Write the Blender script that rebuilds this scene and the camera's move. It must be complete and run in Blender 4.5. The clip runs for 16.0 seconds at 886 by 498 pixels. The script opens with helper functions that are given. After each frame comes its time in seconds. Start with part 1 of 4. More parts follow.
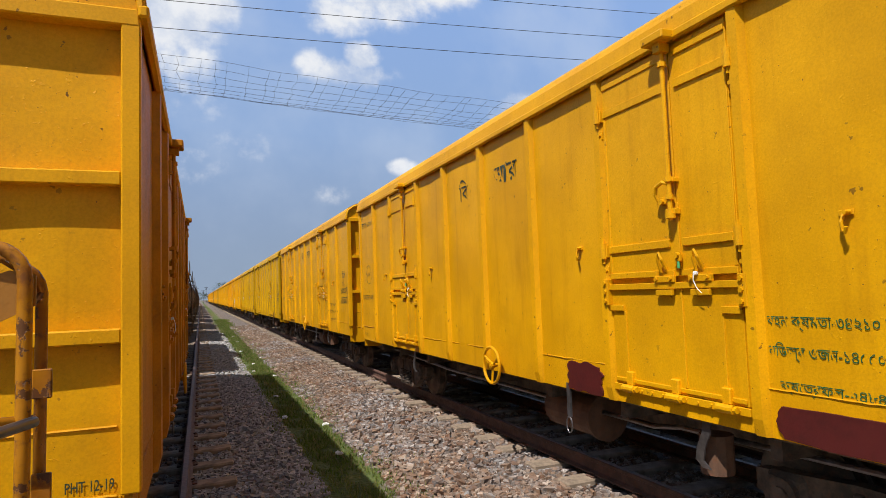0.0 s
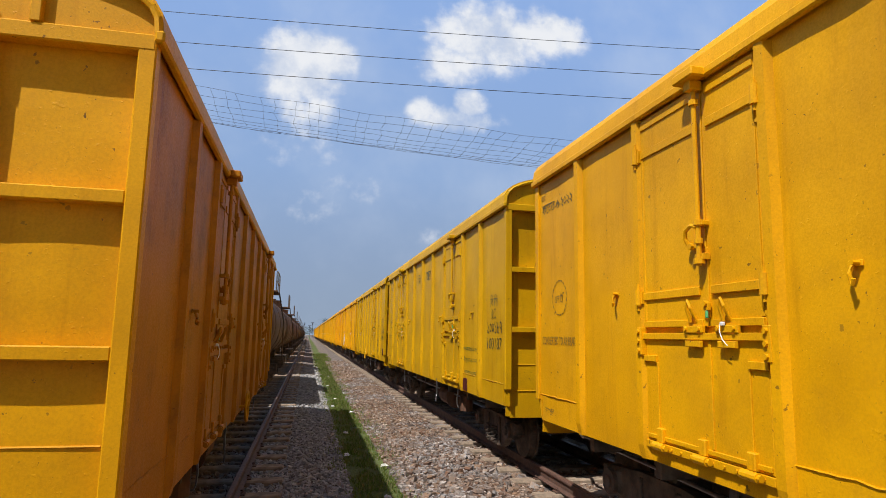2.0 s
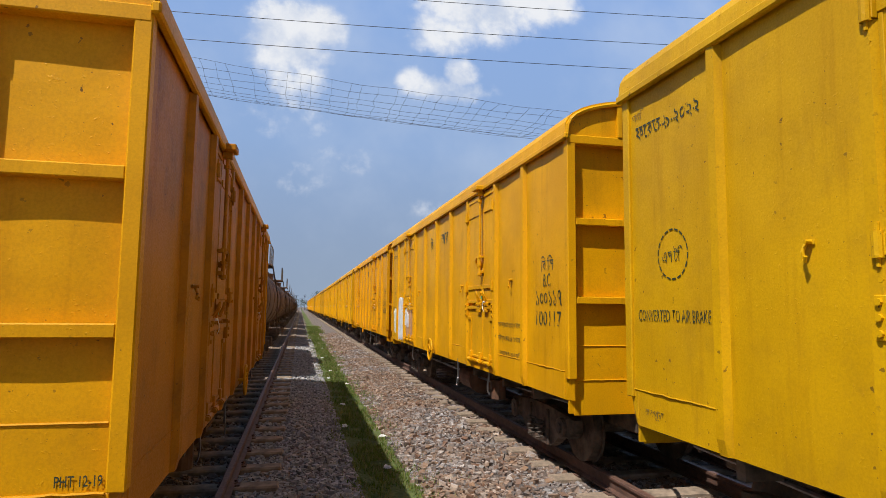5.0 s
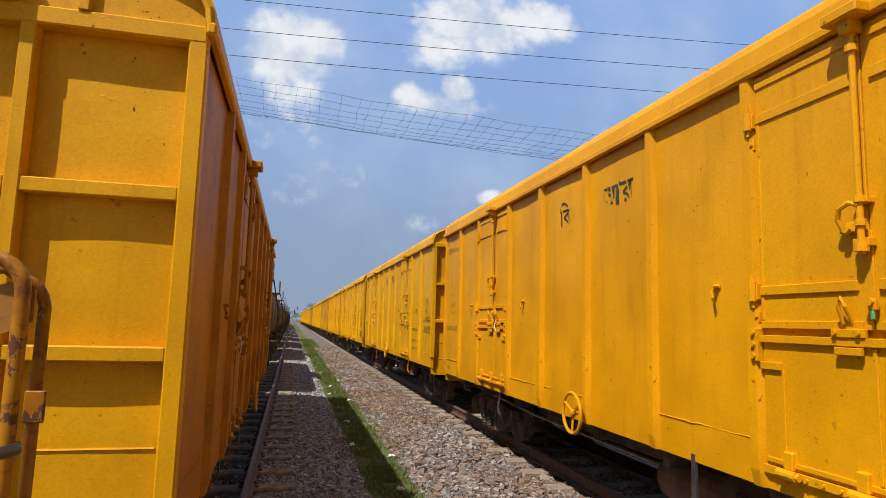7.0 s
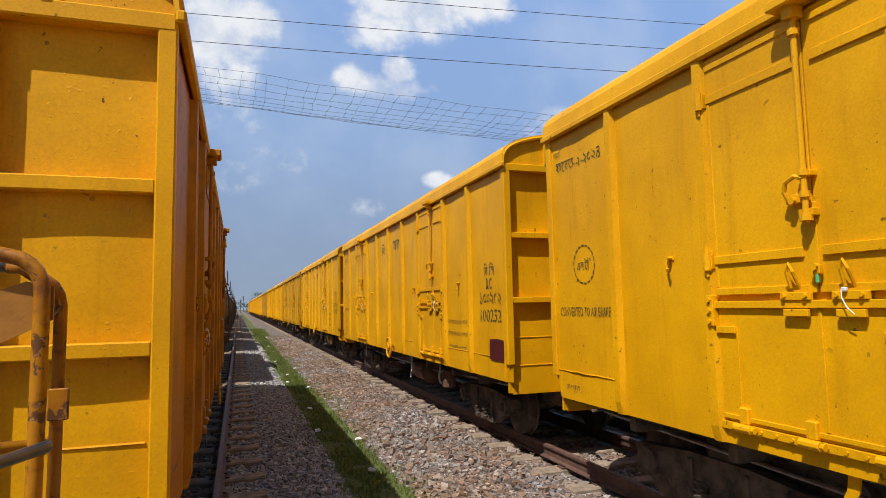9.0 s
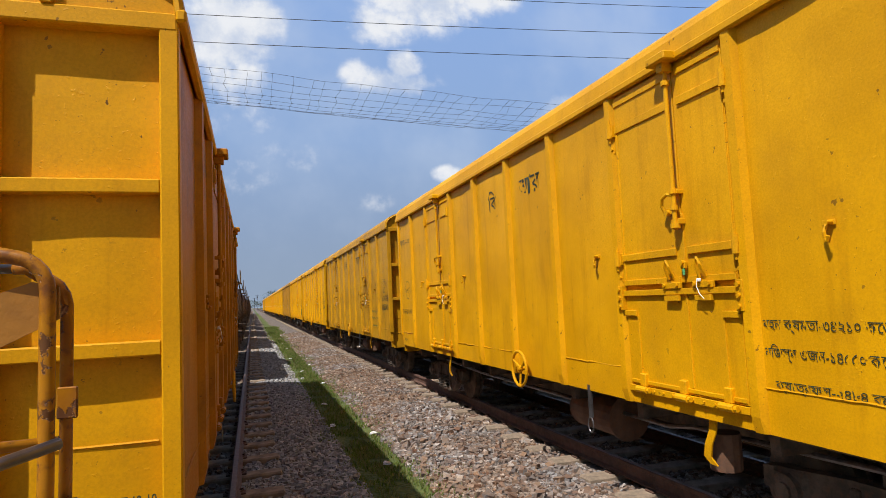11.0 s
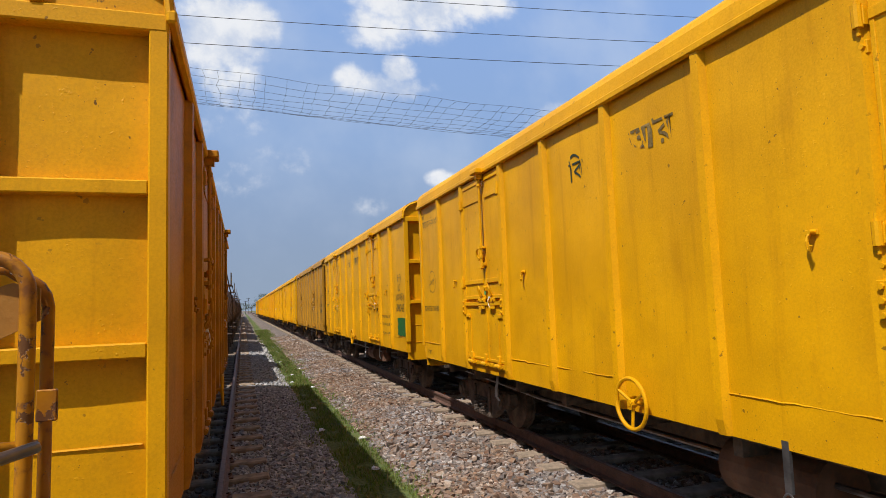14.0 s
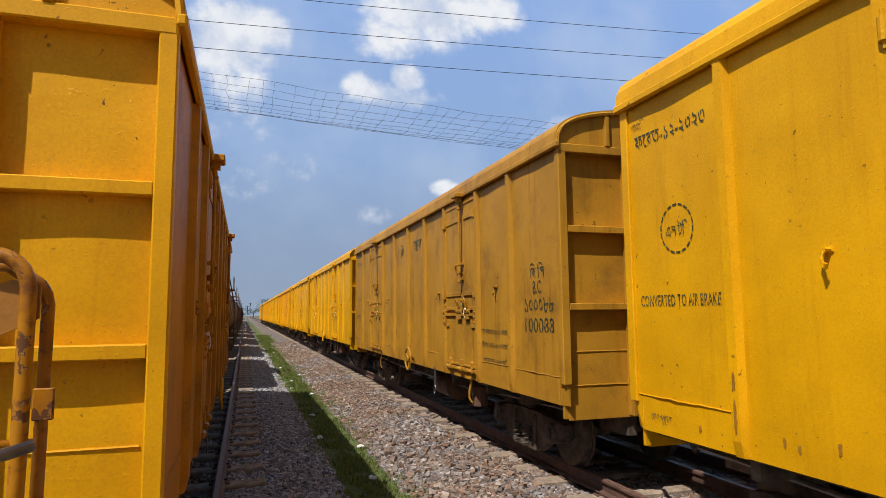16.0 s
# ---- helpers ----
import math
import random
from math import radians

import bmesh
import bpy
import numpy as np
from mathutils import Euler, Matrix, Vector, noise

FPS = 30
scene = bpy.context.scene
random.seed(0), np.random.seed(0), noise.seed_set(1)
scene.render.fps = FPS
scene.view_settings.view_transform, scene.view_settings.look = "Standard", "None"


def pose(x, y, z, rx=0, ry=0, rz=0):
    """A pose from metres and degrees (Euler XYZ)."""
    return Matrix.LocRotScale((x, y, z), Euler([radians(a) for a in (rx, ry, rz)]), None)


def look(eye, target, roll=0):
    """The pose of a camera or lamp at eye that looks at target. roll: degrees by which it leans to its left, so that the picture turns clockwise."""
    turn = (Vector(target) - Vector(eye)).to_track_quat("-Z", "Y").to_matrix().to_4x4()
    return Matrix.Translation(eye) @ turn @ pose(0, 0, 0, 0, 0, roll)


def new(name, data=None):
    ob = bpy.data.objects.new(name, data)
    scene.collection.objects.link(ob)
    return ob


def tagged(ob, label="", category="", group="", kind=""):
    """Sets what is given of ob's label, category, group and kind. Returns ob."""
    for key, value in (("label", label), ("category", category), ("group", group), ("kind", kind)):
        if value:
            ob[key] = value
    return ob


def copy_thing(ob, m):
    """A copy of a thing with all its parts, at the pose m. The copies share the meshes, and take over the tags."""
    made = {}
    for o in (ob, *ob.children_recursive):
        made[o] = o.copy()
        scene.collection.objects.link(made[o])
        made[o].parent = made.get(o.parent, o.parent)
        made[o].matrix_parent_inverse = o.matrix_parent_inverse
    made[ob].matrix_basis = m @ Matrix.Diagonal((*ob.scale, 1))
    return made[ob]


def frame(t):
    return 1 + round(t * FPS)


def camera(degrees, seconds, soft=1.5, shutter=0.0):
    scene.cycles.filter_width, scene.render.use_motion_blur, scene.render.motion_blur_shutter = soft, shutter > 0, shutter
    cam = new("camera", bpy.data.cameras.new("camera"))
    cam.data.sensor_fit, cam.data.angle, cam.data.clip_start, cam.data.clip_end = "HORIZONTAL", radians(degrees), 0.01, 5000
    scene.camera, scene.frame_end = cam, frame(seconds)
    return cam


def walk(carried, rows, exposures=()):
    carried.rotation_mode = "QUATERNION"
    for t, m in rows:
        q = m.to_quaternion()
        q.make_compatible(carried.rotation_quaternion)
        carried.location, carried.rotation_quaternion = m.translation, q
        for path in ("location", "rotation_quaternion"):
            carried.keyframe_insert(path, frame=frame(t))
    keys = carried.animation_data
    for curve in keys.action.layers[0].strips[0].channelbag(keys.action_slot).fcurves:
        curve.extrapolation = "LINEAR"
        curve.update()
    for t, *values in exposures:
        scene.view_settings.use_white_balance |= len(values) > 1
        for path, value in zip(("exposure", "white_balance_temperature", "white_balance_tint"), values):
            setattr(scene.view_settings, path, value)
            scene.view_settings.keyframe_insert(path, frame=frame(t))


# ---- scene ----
cam = camera(71.4, 16.0, soft=0.5)
PATH = [
    (0, (0.221, -3.376, 1.875), (0.955, -1.52, 2.011), -2.0),
    (0.5, (0.333, -3.355, 1.872), (0.933, -1.451, 1.996), -2.0),
    (1, (0.486, -3.324, 1.831), (0.853, -1.372, 2.064), -0.6),
    (1.5, (0.679, -3.284, 1.827), (1.012, -1.327, 2.068), 1.6),
    (2, (0.788, -3.278, 1.826), (1.203, -1.342, 2.107), 1.1),
    (2.5, (0.803, -3.28, 1.819), (1.231, -1.344, 2.079), 0.9),
    (3, (0.778, -3.251, 1.826), (1.14, -1.302, 2.09), 0.8),
    (3.5, (0.762, -3.231, 1.828), (1.121, -1.279, 2.077), 0.7),
    (6, (0.606, -3.271, 1.859), (1.096, -1.34, 2.034), 0.7),
    (6.5, (0.511, -3.209, 1.876), (0.928, -1.267, 2.104), 1.0),
    (7, (0.436, -3.172, 1.9), (0.9, -1.241, 2.137), 1.6),
    (7.5, (0.339, -3.184, 1.89), (0.836, -1.254, 2.053), 2.9),
    (8, (0.263, -3.191, 1.884), (0.848, -1.283, 2.015), 1.4),
    (8.5, (0.241, -3.224, 1.882), (0.928, -1.351, 2.019), 0.3),
    (9, (0.246, -3.2, 1.893), (0.876, -1.31, 2.073), -1.1),
    (11.5, (0.275, -3.207, 1.881), (0.871, -1.304, 2.038), -2.6),
    (12, (0.268, -3.202, 1.883), (0.872, -1.303, 2.042), -1.8),
    (12.5, (0.27, -3.211, 1.887), (0.875, -1.313, 2.064), -1.1),
    (13, (0.268, -3.201, 1.885), (0.873, -1.303, 2.059), -1.1),
    (13.5, (0.275, -3.203, 1.883), (0.891, -1.309, 2.07), -1.4),
    (14, (0.29, -3.206, 1.883), (0.909, -1.312, 2.058), -2.0),
    (14.5, (0.29, -3.203, 1.885), (0.915, -1.313, 2.078), -1.8),
    (15, (0.298, -3.207, 1.881), (0.949, -1.328, 2.09), -1.6),
    (15.5, (0.301, -3.198, 1.879), (0.928, -1.311, 2.095), -1.2),
    (16, (0.293, -3.193, 1.879), (0.901, -1.299, 2.086), -0.5),
]
walk(cam, [(t, look(eye, target, roll)) for t, eye, target, roll in PATH])

# ---------------------------------------------------------------- world and sun
world = bpy.data.worlds.new("daylight")
scene.world = world
world.use_nodes = True
wn = world.node_tree.nodes
sky = wn.new("ShaderNodeTexSky")
sky.sky_type = "NISHITA"
sky.sun_disc = False
SUN_WAY = Vector((0.54, 0.40, -1.0)).normalized()
sky.sun_elevation = math.asin(-SUN_WAY.z)
sky.sun_rotation = math.atan2(-SUN_WAY.x, -SUN_WAY.y)
sky.air_density, sky.dust_density, sky.ozone_density = 1.3, 1.2, 2.0
world.node_tree.links.new(sky.outputs[0], wn["Background"].inputs[0])
wn["Background"].inputs[1].default_value = 0.070
sun = new("sun", bpy.data.lights.new("sun", "SUN"))
sun.data.energy, sun.data.angle, sun.data.color = 5.0, radians(0.5), (1.0, 0.95, 0.87)
sun.matrix_world = look((0, 0, 30), Vector((0, 0, 30)) + SUN_WAY)
scene.view_settings.exposure = 0.05


# ---------------------------------------------------------------- materials
class Graph:
    """A small writer for node materials."""

    def __init__(self, name):
        self.mat = bpy.data.materials.new(name)
        self.mat.use_nodes = True
        self.tree = self.mat.node_tree
        self.bsdf = self.tree.nodes["Principled BSDF"]
        self.out = self.tree.nodes["Material Output"]

    def node(self, kind, **values):
        n = self.tree.nodes.new(kind)
        for key, value in values.items():
            if key == "operation":
                n.operation = value
            elif key == "blend_type":
                n.blend_type = value
            elif key == "noise_dimensions":
                n.noise_dimensions = value
            elif key == "feature":
                n.feature = value
        return n

    def put(self, n, key, value):
        if hasattr(value, "is_output"):
            self.tree.links.new(value, n.inputs[key])
        else:
            n.inputs[key].default_value = value

    def coords(self, scale=(1, 1, 1)):
        t = self.node("ShaderNodeTexCoord")
        m = self.node("ShaderNodeMapping")
        self.put(m, "Vector", t.outputs["Object"])
        self.put(m, "Scale", scale)
        return m.outputs[0]

    def noise(self, scale, detail=4.0, rough=0.55, vector=None):
        n = self.node("ShaderNodeTexNoise")
        self.put(n, "Scale", scale), self.put(n, "Detail", detail), self.put(n, "Roughness", rough)
        self.put(n, "Vector", vector if vector is not None else self.coords())
        return n.outputs["Fac"]

    def step(self, value, low, high, a=0.0, b=1.0):
        n = self.node("ShaderNodeMapRange")
        n.interpolation_type = "SMOOTHSTEP"
        self.put(n, "Value", value), self.put(n, "From Min", low), self.put(n, "From Max", high)
        self.put(n, "To Min", a), self.put(n, "To Max", b)
        return n.outputs[0]

    def math(self, op, a, b=0.0):
        n = self.node("ShaderNodeMath", operation=op)
        self.put(n, 0, a), self.put(n, 1, b)
        return n.outputs[0]

    def mix(self, factor, a, b, blend="MIX"):
        n = self.node("ShaderNodeMixRGB", blend_type=blend)
        self.put(n, 0, factor), self.put(n, 1, a), self.put(n, 2, b)
        return n.outputs[0]

    def bump(self, height, strength, distance=0.01):
        n = self.node("ShaderNodeBump")
        self.put(n, "Height", height), self.put(n, "Strength", strength), self.put(n, "Distance", distance)
        self.put(self.bsdf, "Normal", n.outputs[0])

    def finish(self, colour, rough=0.6, metal=0.0):
        self.put(self.bsdf, "Base Color", colour)
        self.put(self.bsdf, "Roughness", rough)
        self.put(self.bsdf, "Metallic", metal)
        return self.mat


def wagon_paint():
    """Thick brushed oil paint; its hue comes from the object's colour, which also holds the near side's painted shade,
    its age from the colour's alpha.
    """
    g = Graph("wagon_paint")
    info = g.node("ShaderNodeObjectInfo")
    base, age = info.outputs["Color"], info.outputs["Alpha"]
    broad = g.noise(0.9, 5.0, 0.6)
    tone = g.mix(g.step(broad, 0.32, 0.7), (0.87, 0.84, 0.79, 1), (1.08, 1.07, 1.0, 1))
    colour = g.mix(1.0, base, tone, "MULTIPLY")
    streaks = g.noise(1.0, 4.0, 0.6, g.coords((9, 9, 0.7)))
    streak = g.math("MULTIPLY", g.step(streaks, 0.52, 0.75), g.step(age, 0.0, 1.0, 0.30, 0.65))
    colour = g.mix(streak, colour, g.mix(1.0, colour, (0.62, 0.52, 0.35, 1), "MULTIPLY"))
    grime = g.math("MULTIPLY", g.step(g.noise(2.2, 8.0, 0.68), 0.45, 0.75), g.step(age, 0.0, 1.0, 0.05, 0.62))
    colour = g.mix(grime, colour, (0.13, 0.065, 0.02, 1))
    chips = g.step(g.noise(17.0, 3.0, 0.5), 0.690, 0.710)
    where = g.step(g.noise(1.7, 2.0, 0.5), 0.44, 0.62)
    colour = g.mix(g.math("MULTIPLY", g.math("MULTIPLY", chips, where), 0.75), colour, (0.10, 0.045, 0.012, 1))
    dots = g.math("MULTIPLY", g.step(g.noise(46.0, 2.0, 0.5), 0.715, 0.735), g.step(g.noise(3.1, 3.0, 0.6), 0.48, 0.6))
    colour = g.mix(g.math("MULTIPLY", dots, 0.85), colour, (0.07, 0.03, 0.01, 1))
    fine = g.noise(70.0, 5.0, 0.65)
    colour = g.mix(g.step(fine, 0.35, 0.7, 0.0, 0.30), colour, g.mix(1.0, colour, (0.6, 0.55, 0.5, 1), "MULTIPLY"))
    lumps = g.step(g.noise(38.0, 3.0, 0.55), 0.62, 0.78)
    g.bump(g.math("ADD", g.math("MULTIPLY", fine, 0.35), g.math("MULTIPLY", lumps, 0.5)), 0.52, 0.005)
    g.put(g.bsdf, "Specular IOR Level", 0.2)
    return g.finish(colour, g.step(fine, 0.3, 0.7, 0.42, 0.62))


def rough_metal(name, dark, light, rust=0.5, scale=6.0):
    g = Graph(name)
    colour = g.mix(g.step(g.noise(scale, 6.0, 0.65), 0.35, 0.7), (*dark, 1), (*light, 1))
    colour = g.mix(g.math("MULTIPLY", g.step(g.noise(scale * 4, 5.0), 0.5, 0.68), rust), colour, (0.16, 0.06, 0.025, 1))
    g.bump(g.noise(scale * 14, 4.0), 0.3, 0.006)
    return g.finish(colour, 0.75)


def worn_tube():
    """Thick orange-yellow paint over older coats, flaked to brown rust."""
    g = Graph("flaked_orange_paint")
    colour = g.mix(g.step(g.noise(5, 5), 0.38, 0.66), (0.42, 0.172, 0.006, 1), (0.26, 0.088, 0.008, 1))
    colour = g.mix(g.step(g.noise(16, 6, 0.65), 0.50, 0.66, 0.0, 0.8), colour, (0.15, 0.050, 0.015, 1))
    flakes = g.step(g.noise(13, 7, 0.68), 0.555, 0.58)
    colour = g.mix(g.math("MULTIPLY", flakes, 0.85), colour, (0.075, 0.030, 0.018, 1))
    height = g.math("SUBTRACT", g.math("MULTIPLY", g.noise(55, 5, 0.6), 0.5), flakes)
    g.bump(height, 0.55, 0.004)
    g.put(g.bsdf, "Specular IOR Level", 0.3)
    return g.finish(colour, g.step(g.noise(30, 4), 0.3, 0.7, 0.30, 0.55))


def stone_mat(name, colours, drift=False, thin=False):
    """Crushed stone: each piece its own tone; drift: grey where fresh stone was tipped, dusty brown elsewhere."""
    g = Graph(name)
    geo = g.node("ShaderNodeNewGeometry")
    ramp = g.node("ShaderNodeValToRGB")
    ramp.color_ramp.elements[0].color = (*colours[0], 1)
    ramp.color_ramp.elements[1].color = (*colours[-1], 1)
    for i, c in enumerate(colours[1:-1]):
        ramp.color_ramp.elements.new((i + 1) / (len(colours) - 1)).color = (*c, 1)
    info = g.node("ShaderNodeObjectInfo")
    g.put(ramp, 0, g.math("FRACT", g.math("ADD", geo.outputs["Random Per Island"], info.outputs["Random"])))
    colour = g.mix(g.step(g.noise(60, 4), 0.3, 0.7, 0.0, 0.5 if drift else 0.22), ramp.outputs[0], (0.09, 0.075, 0.065, 1))
    if drift:
        fresh_stone = g.step(g.noise(0.55, 3.0, 0.5), 0.42, 0.62)
        colour = g.mix(fresh_stone, g.mix(1.0, colour, (1.0, 0.84, 0.70, 1), "MULTIPLY"), g.mix(1.0, colour, (1.0, 1.02, 1.06, 1), "MULTIPLY"))
    g.bump(g.noise(120, 4), 0.4, 0.004)
    g.finish(colour, 0.9)
    if thin:
        through_light, both = g.node("ShaderNodeBsdfTranslucent"), g.node("ShaderNodeMixShader")
        g.put(through_light, "Color", colour), g.put(both, 0, 0.4)
        g.put(both, 1, g.bsdf.outputs[0]), g.put(both, 2, through_light.outputs[0])
        g.tree.links.new(both.outputs[0], g.out.inputs["Surface"])
    return g.mat


def ground_mat():
    """Bare ballast bed, a grassy strip between the tracks, dusty earth and green further out."""
    g = Graph("ground_bed")
    t = g.node("ShaderNodeTexCoord")
    sep = g.node("ShaderNodeSeparateXYZ")
    g.put(sep, 0, t.outputs["Object"])
    edge = g.math("ADD", sep.outputs[0], g.step(g.noise(1.6, 5), 0.2, 0.8, -0.25, 0.25))
    voro = g.node("ShaderNodeTexVoronoi")
    g.put(voro, "Scale", 22.0), g.put(voro, "Vector", g.coords())
    stone = g.mix(g.noise(3, 3), (0.07, 0.06, 0.055, 1), (0.14, 0.115, 0.10, 1))
    stone = g.mix(0.55, stone, g.mix(voro.outputs["Color"], (0.05, 0.04, 0.04, 1), (0.36, 0.29, 0.25, 1)), "MIX")
    grass = g.mix(g.noise(14, 6), (0.06, 0.09, 0.018, 1), (0.12, 0.15, 0.04, 1))
    strip = g.math("MULTIPLY", g.step(edge, 1.32, 1.46), g.step(edge, 2.22, 2.02))
    far = g.math("ADD", g.step(edge, 8.5, 9.5), g.step(edge, -4.5, -6.0))
    colour = g.mix(strip, stone, grass)
    colour = g.mix(far, colour, g.mix(g.noise(0.2, 5), (0.06, 0.09, 0.025, 1), (0.17, 0.14, 0.07, 1)))
    g.bump(voro.outputs["Distance"], 0.9, 0.03)
    return g.finish(colour, 0.95)


def plain(name, colour, rough=0.6, metal=0.0, vary=0.2, scale=12.0, bump=0.15):
    g = Graph(name)
    low = tuple(c * (1 - vary) for c in colour)
    high = tuple(min(1.0, c * (1 + vary)) for c in colour)
    c = g.mix(g.step(g.noise(scale, 6), 0.3, 0.7), (*low, 1), (*high, 1))
    if bump:
        g.bump(g.noise(scale * 6, 4), bump, 0.005)
    return g.finish(c, rough, metal)


def patch_mat(name, colour):
    g = Graph(name)
    c = g.mix(g.step(g.noise(8, 6, 0.65), 0.4, 0.7), (*colour, 1), (*(v * 0.72 for v in colour), 1))
    g.bump(g.noise(60, 5), 0.25, 0.005)
    return g.finish(c, 0.55)


PAINT = wagon_paint()
UNDER = rough_metal("underframe_steel", (0.050, 0.037, 0.029), (0.17, 0.122, 0.09), 0.4)
SPRING = plain("spring_steel", (0.075, 0.058, 0.046), 0.7, 0.1)
RUSTY = rough_metal("rusty_steel", (0.10, 0.05, 0.03), (0.19, 0.10, 0.06), 0.6)
TANK = rough_metal("stained_tank_steel", (0.060, 0.040, 0.033), (0.20, 0.115, 0.080), 0.55, 2.0)
RAIL = rough_metal("rail_steel", (0.075, 0.04, 0.03), (0.14, 0.075, 0.055), 0.5, 9.0)
RAIL_TOP = plain("worn_rail_head", (0.14, 0.075, 0.055), 0.55, 0.0, 0.3, 20)
CONCRETE = plain("sleeper_concrete", (0.27, 0.205, 0.150), 0.9, 0, 0.35, 7, 0.5)
WIRE = plain("wire_steel", (0.04, 0.04, 0.045), 0.6, 0.3, 0.1, 8, 0)
TUBE = worn_tube()
BARE = plain("bare_tube_steel", (0.20, 0.19, 0.20), 0.35, 0.8, 0.25, 14)
GREEN_INK = plain("green_stencil_paint", (0.02, 0.10, 0.03), 0.6, 0, 0.35, 40)
BLACK_INK = plain("dark_stencil_paint", (0.030, 0.042, 0.020), 0.6, 0, 0.35, 40)
FADED_INK = plain("faded_stencil_paint", (0.16, 0.10, 0.02), 0.6, 0, 0.35, 40)
RED_PATCH = patch_mat("red_oxide_primer", (0.085, 0.008, 0.007))
WHITE_PATCH = patch_mat("white_primer", (0.78, 0.78, 0.80))
GREEN_PATCH = patch_mat("green_paint_blot", (0.015, 0.12, 0.02))
TAN_PATCH = patch_mat("bare_rusted_sheet", (0.60, 0.32, 0.155))
BROWN_BRACE = patch_mat("brown_rusted_plate", (0.36, 0.150, 0.014))
BLACK_SMEAR = patch_mat("brown_grease_and_rust", (0.34, 0.155, 0.012))
LEFT_STONE = stone_mat("grey_ballast_stone", ((0.19, 0.19, 0.20), (0.33, 0.325, 0.335), (0.44, 0.43, 0.44), (0.25, 0.235, 0.23), (0.52, 0.51, 0.51)))
RIGHT_STONE = stone_mat("mixed_ballast_stone", ((0.17, 0.10, 0.07), (0.27, 0.20, 0.155), (0.33, 0.31, 0.30), (0.20, 0.115, 0.078), (0.25, 0.235, 0.235), (0.12, 0.095, 0.085), (0.31, 0.21, 0.145), (0.36, 0.345, 0.34), (0.56, 0.50, 0.46)), True)
BLADE = stone_mat("grass_blade", ((0.08, 0.14, 0.015), (0.13, 0.21, 0.025), (0.19, 0.27, 0.04), (0.24, 0.24, 0.08), (0.30, 0.27, 0.12)), False, True)
LEAF = stone_mat("tree_leaf", ((0.03, 0.055, 0.02), (0.05, 0.085, 0.03), (0.08, 0.11, 0.045)))
BARK = plain("bark", (0.09, 0.065, 0.045), 0.9)
LITTER = plain("white_plastic", (0.75, 0.75, 0.74), 0.5)
LITTER_BLUE = plain("blue_plastic", (0.16, 0.36, 0.46), 0.5)
SEAL = plain("green_seal_plastic", (0.10, 0.42, 0.16), 0.4)
GROUND = ground_mat()


# ---------------------------------------------------------------- mesh tools
def box(bm, x0, x1, y0, y1, z0, z1, bevel=0.0):
    vs = [bm.verts.new((x, y, z)) for x in (min(x0, x1), max(x0, x1)) for y in (min(y0, y1), max(y0, y1)) for z in (min(z0, z1), max(z0, z1))]
    fs = [bm.faces.new([vs[i] for i in q]) for q in ((0, 1, 3, 2), (4, 6, 7, 5), (0, 4, 5, 1), (2, 3, 7, 6), (0, 2, 6, 4), (1, 5, 7, 3))]
    if bevel:
        edges = list({e for f in fs for e in f.edges})
        bmesh.ops.bevel(bm, geom=edges, offset=bevel, segments=1, affect="EDGES", profile=0.5)


def tube(bm, points, r, seg=8, caps=True):
    """A round bar along a line of points."""
    pts = [Vector(p) for p in points]
    rings = []
    for i, p in enumerate(pts):
        way = (pts[min(i + 1, len(pts) - 1)] - pts[max(i - 1, 0)]).normalized()
        a = way.orthogonal().normalized() if not rings else (side - way * side.dot(way)).normalized()
        side = a
        b = way.cross(a)
        rings.append([bm.verts.new(p + r * (math.cos(2 * math.pi * k / seg) * a + math.sin(2 * math.pi * k / seg) * b)) for k in range(seg)])
    for one, two in zip(rings, rings[1:]):
        for k in range(seg):
            bm.faces.new((one[k], one[(k + 1) % seg], two[(k + 1) % seg], two[k]))
    if caps:
        bm.faces.new(rings[0][::-1]), bm.faces.new(rings[-1])


def disc(bm, centre, axis, r, depth, seg=24):
    c, a = Vector(centre), Vector(axis).normalized()
    tube(bm, (c - a * depth / 2, c + a * depth / 2), r, seg)


def mesh_of(name, bm, material, smooth=False):
    bmesh.ops.recalc_face_normals(bm, faces=bm.faces[:])
    me = bpy.data.meshes.new(name)
    bm.to_mesh(me)
    bm.free()
    me.materials.append(material)
    if smooth:
        for p in me.polygons:
            p.use_smooth = True
    return me


def part(name, bm, material, parent, label="", smooth=False):
    me = bm if isinstance(bm, bpy.types.Mesh) else mesh_of(name, bm, material, smooth)
    ob = new(name, me)
    ob.parent = parent
    if label:
        ob["label"] = label
    return ob


def thing(name, label, category, group="", m=None, kind=""):
    ob = new(name)
    ob.empty_display_size = 0.2
    if m is not None:
        ob.matrix_basis = m
    return tagged(ob, label, category, group, kind)


def fresh():
    return bmesh.new()


# ---------------------------------------------------------------- ground
BED_X = (-40, -8, -4.5, -2.6, -2.3, 0.62, 1.3, 1.5, 2.0, 2.2, 3.1, 3.45, 6.3, 6.6, 8, 40)
BED_Z = (-0.5, -0.5, -0.42, -0.10, -0.07, -0.06, -0.11, -0.14, -0.14, -0.11, -0.05, -0.058, -0.058, -0.10, -0.3, -0.45)


def ground_height(x):
    return float(np.interp(x, BED_X, BED_Z))


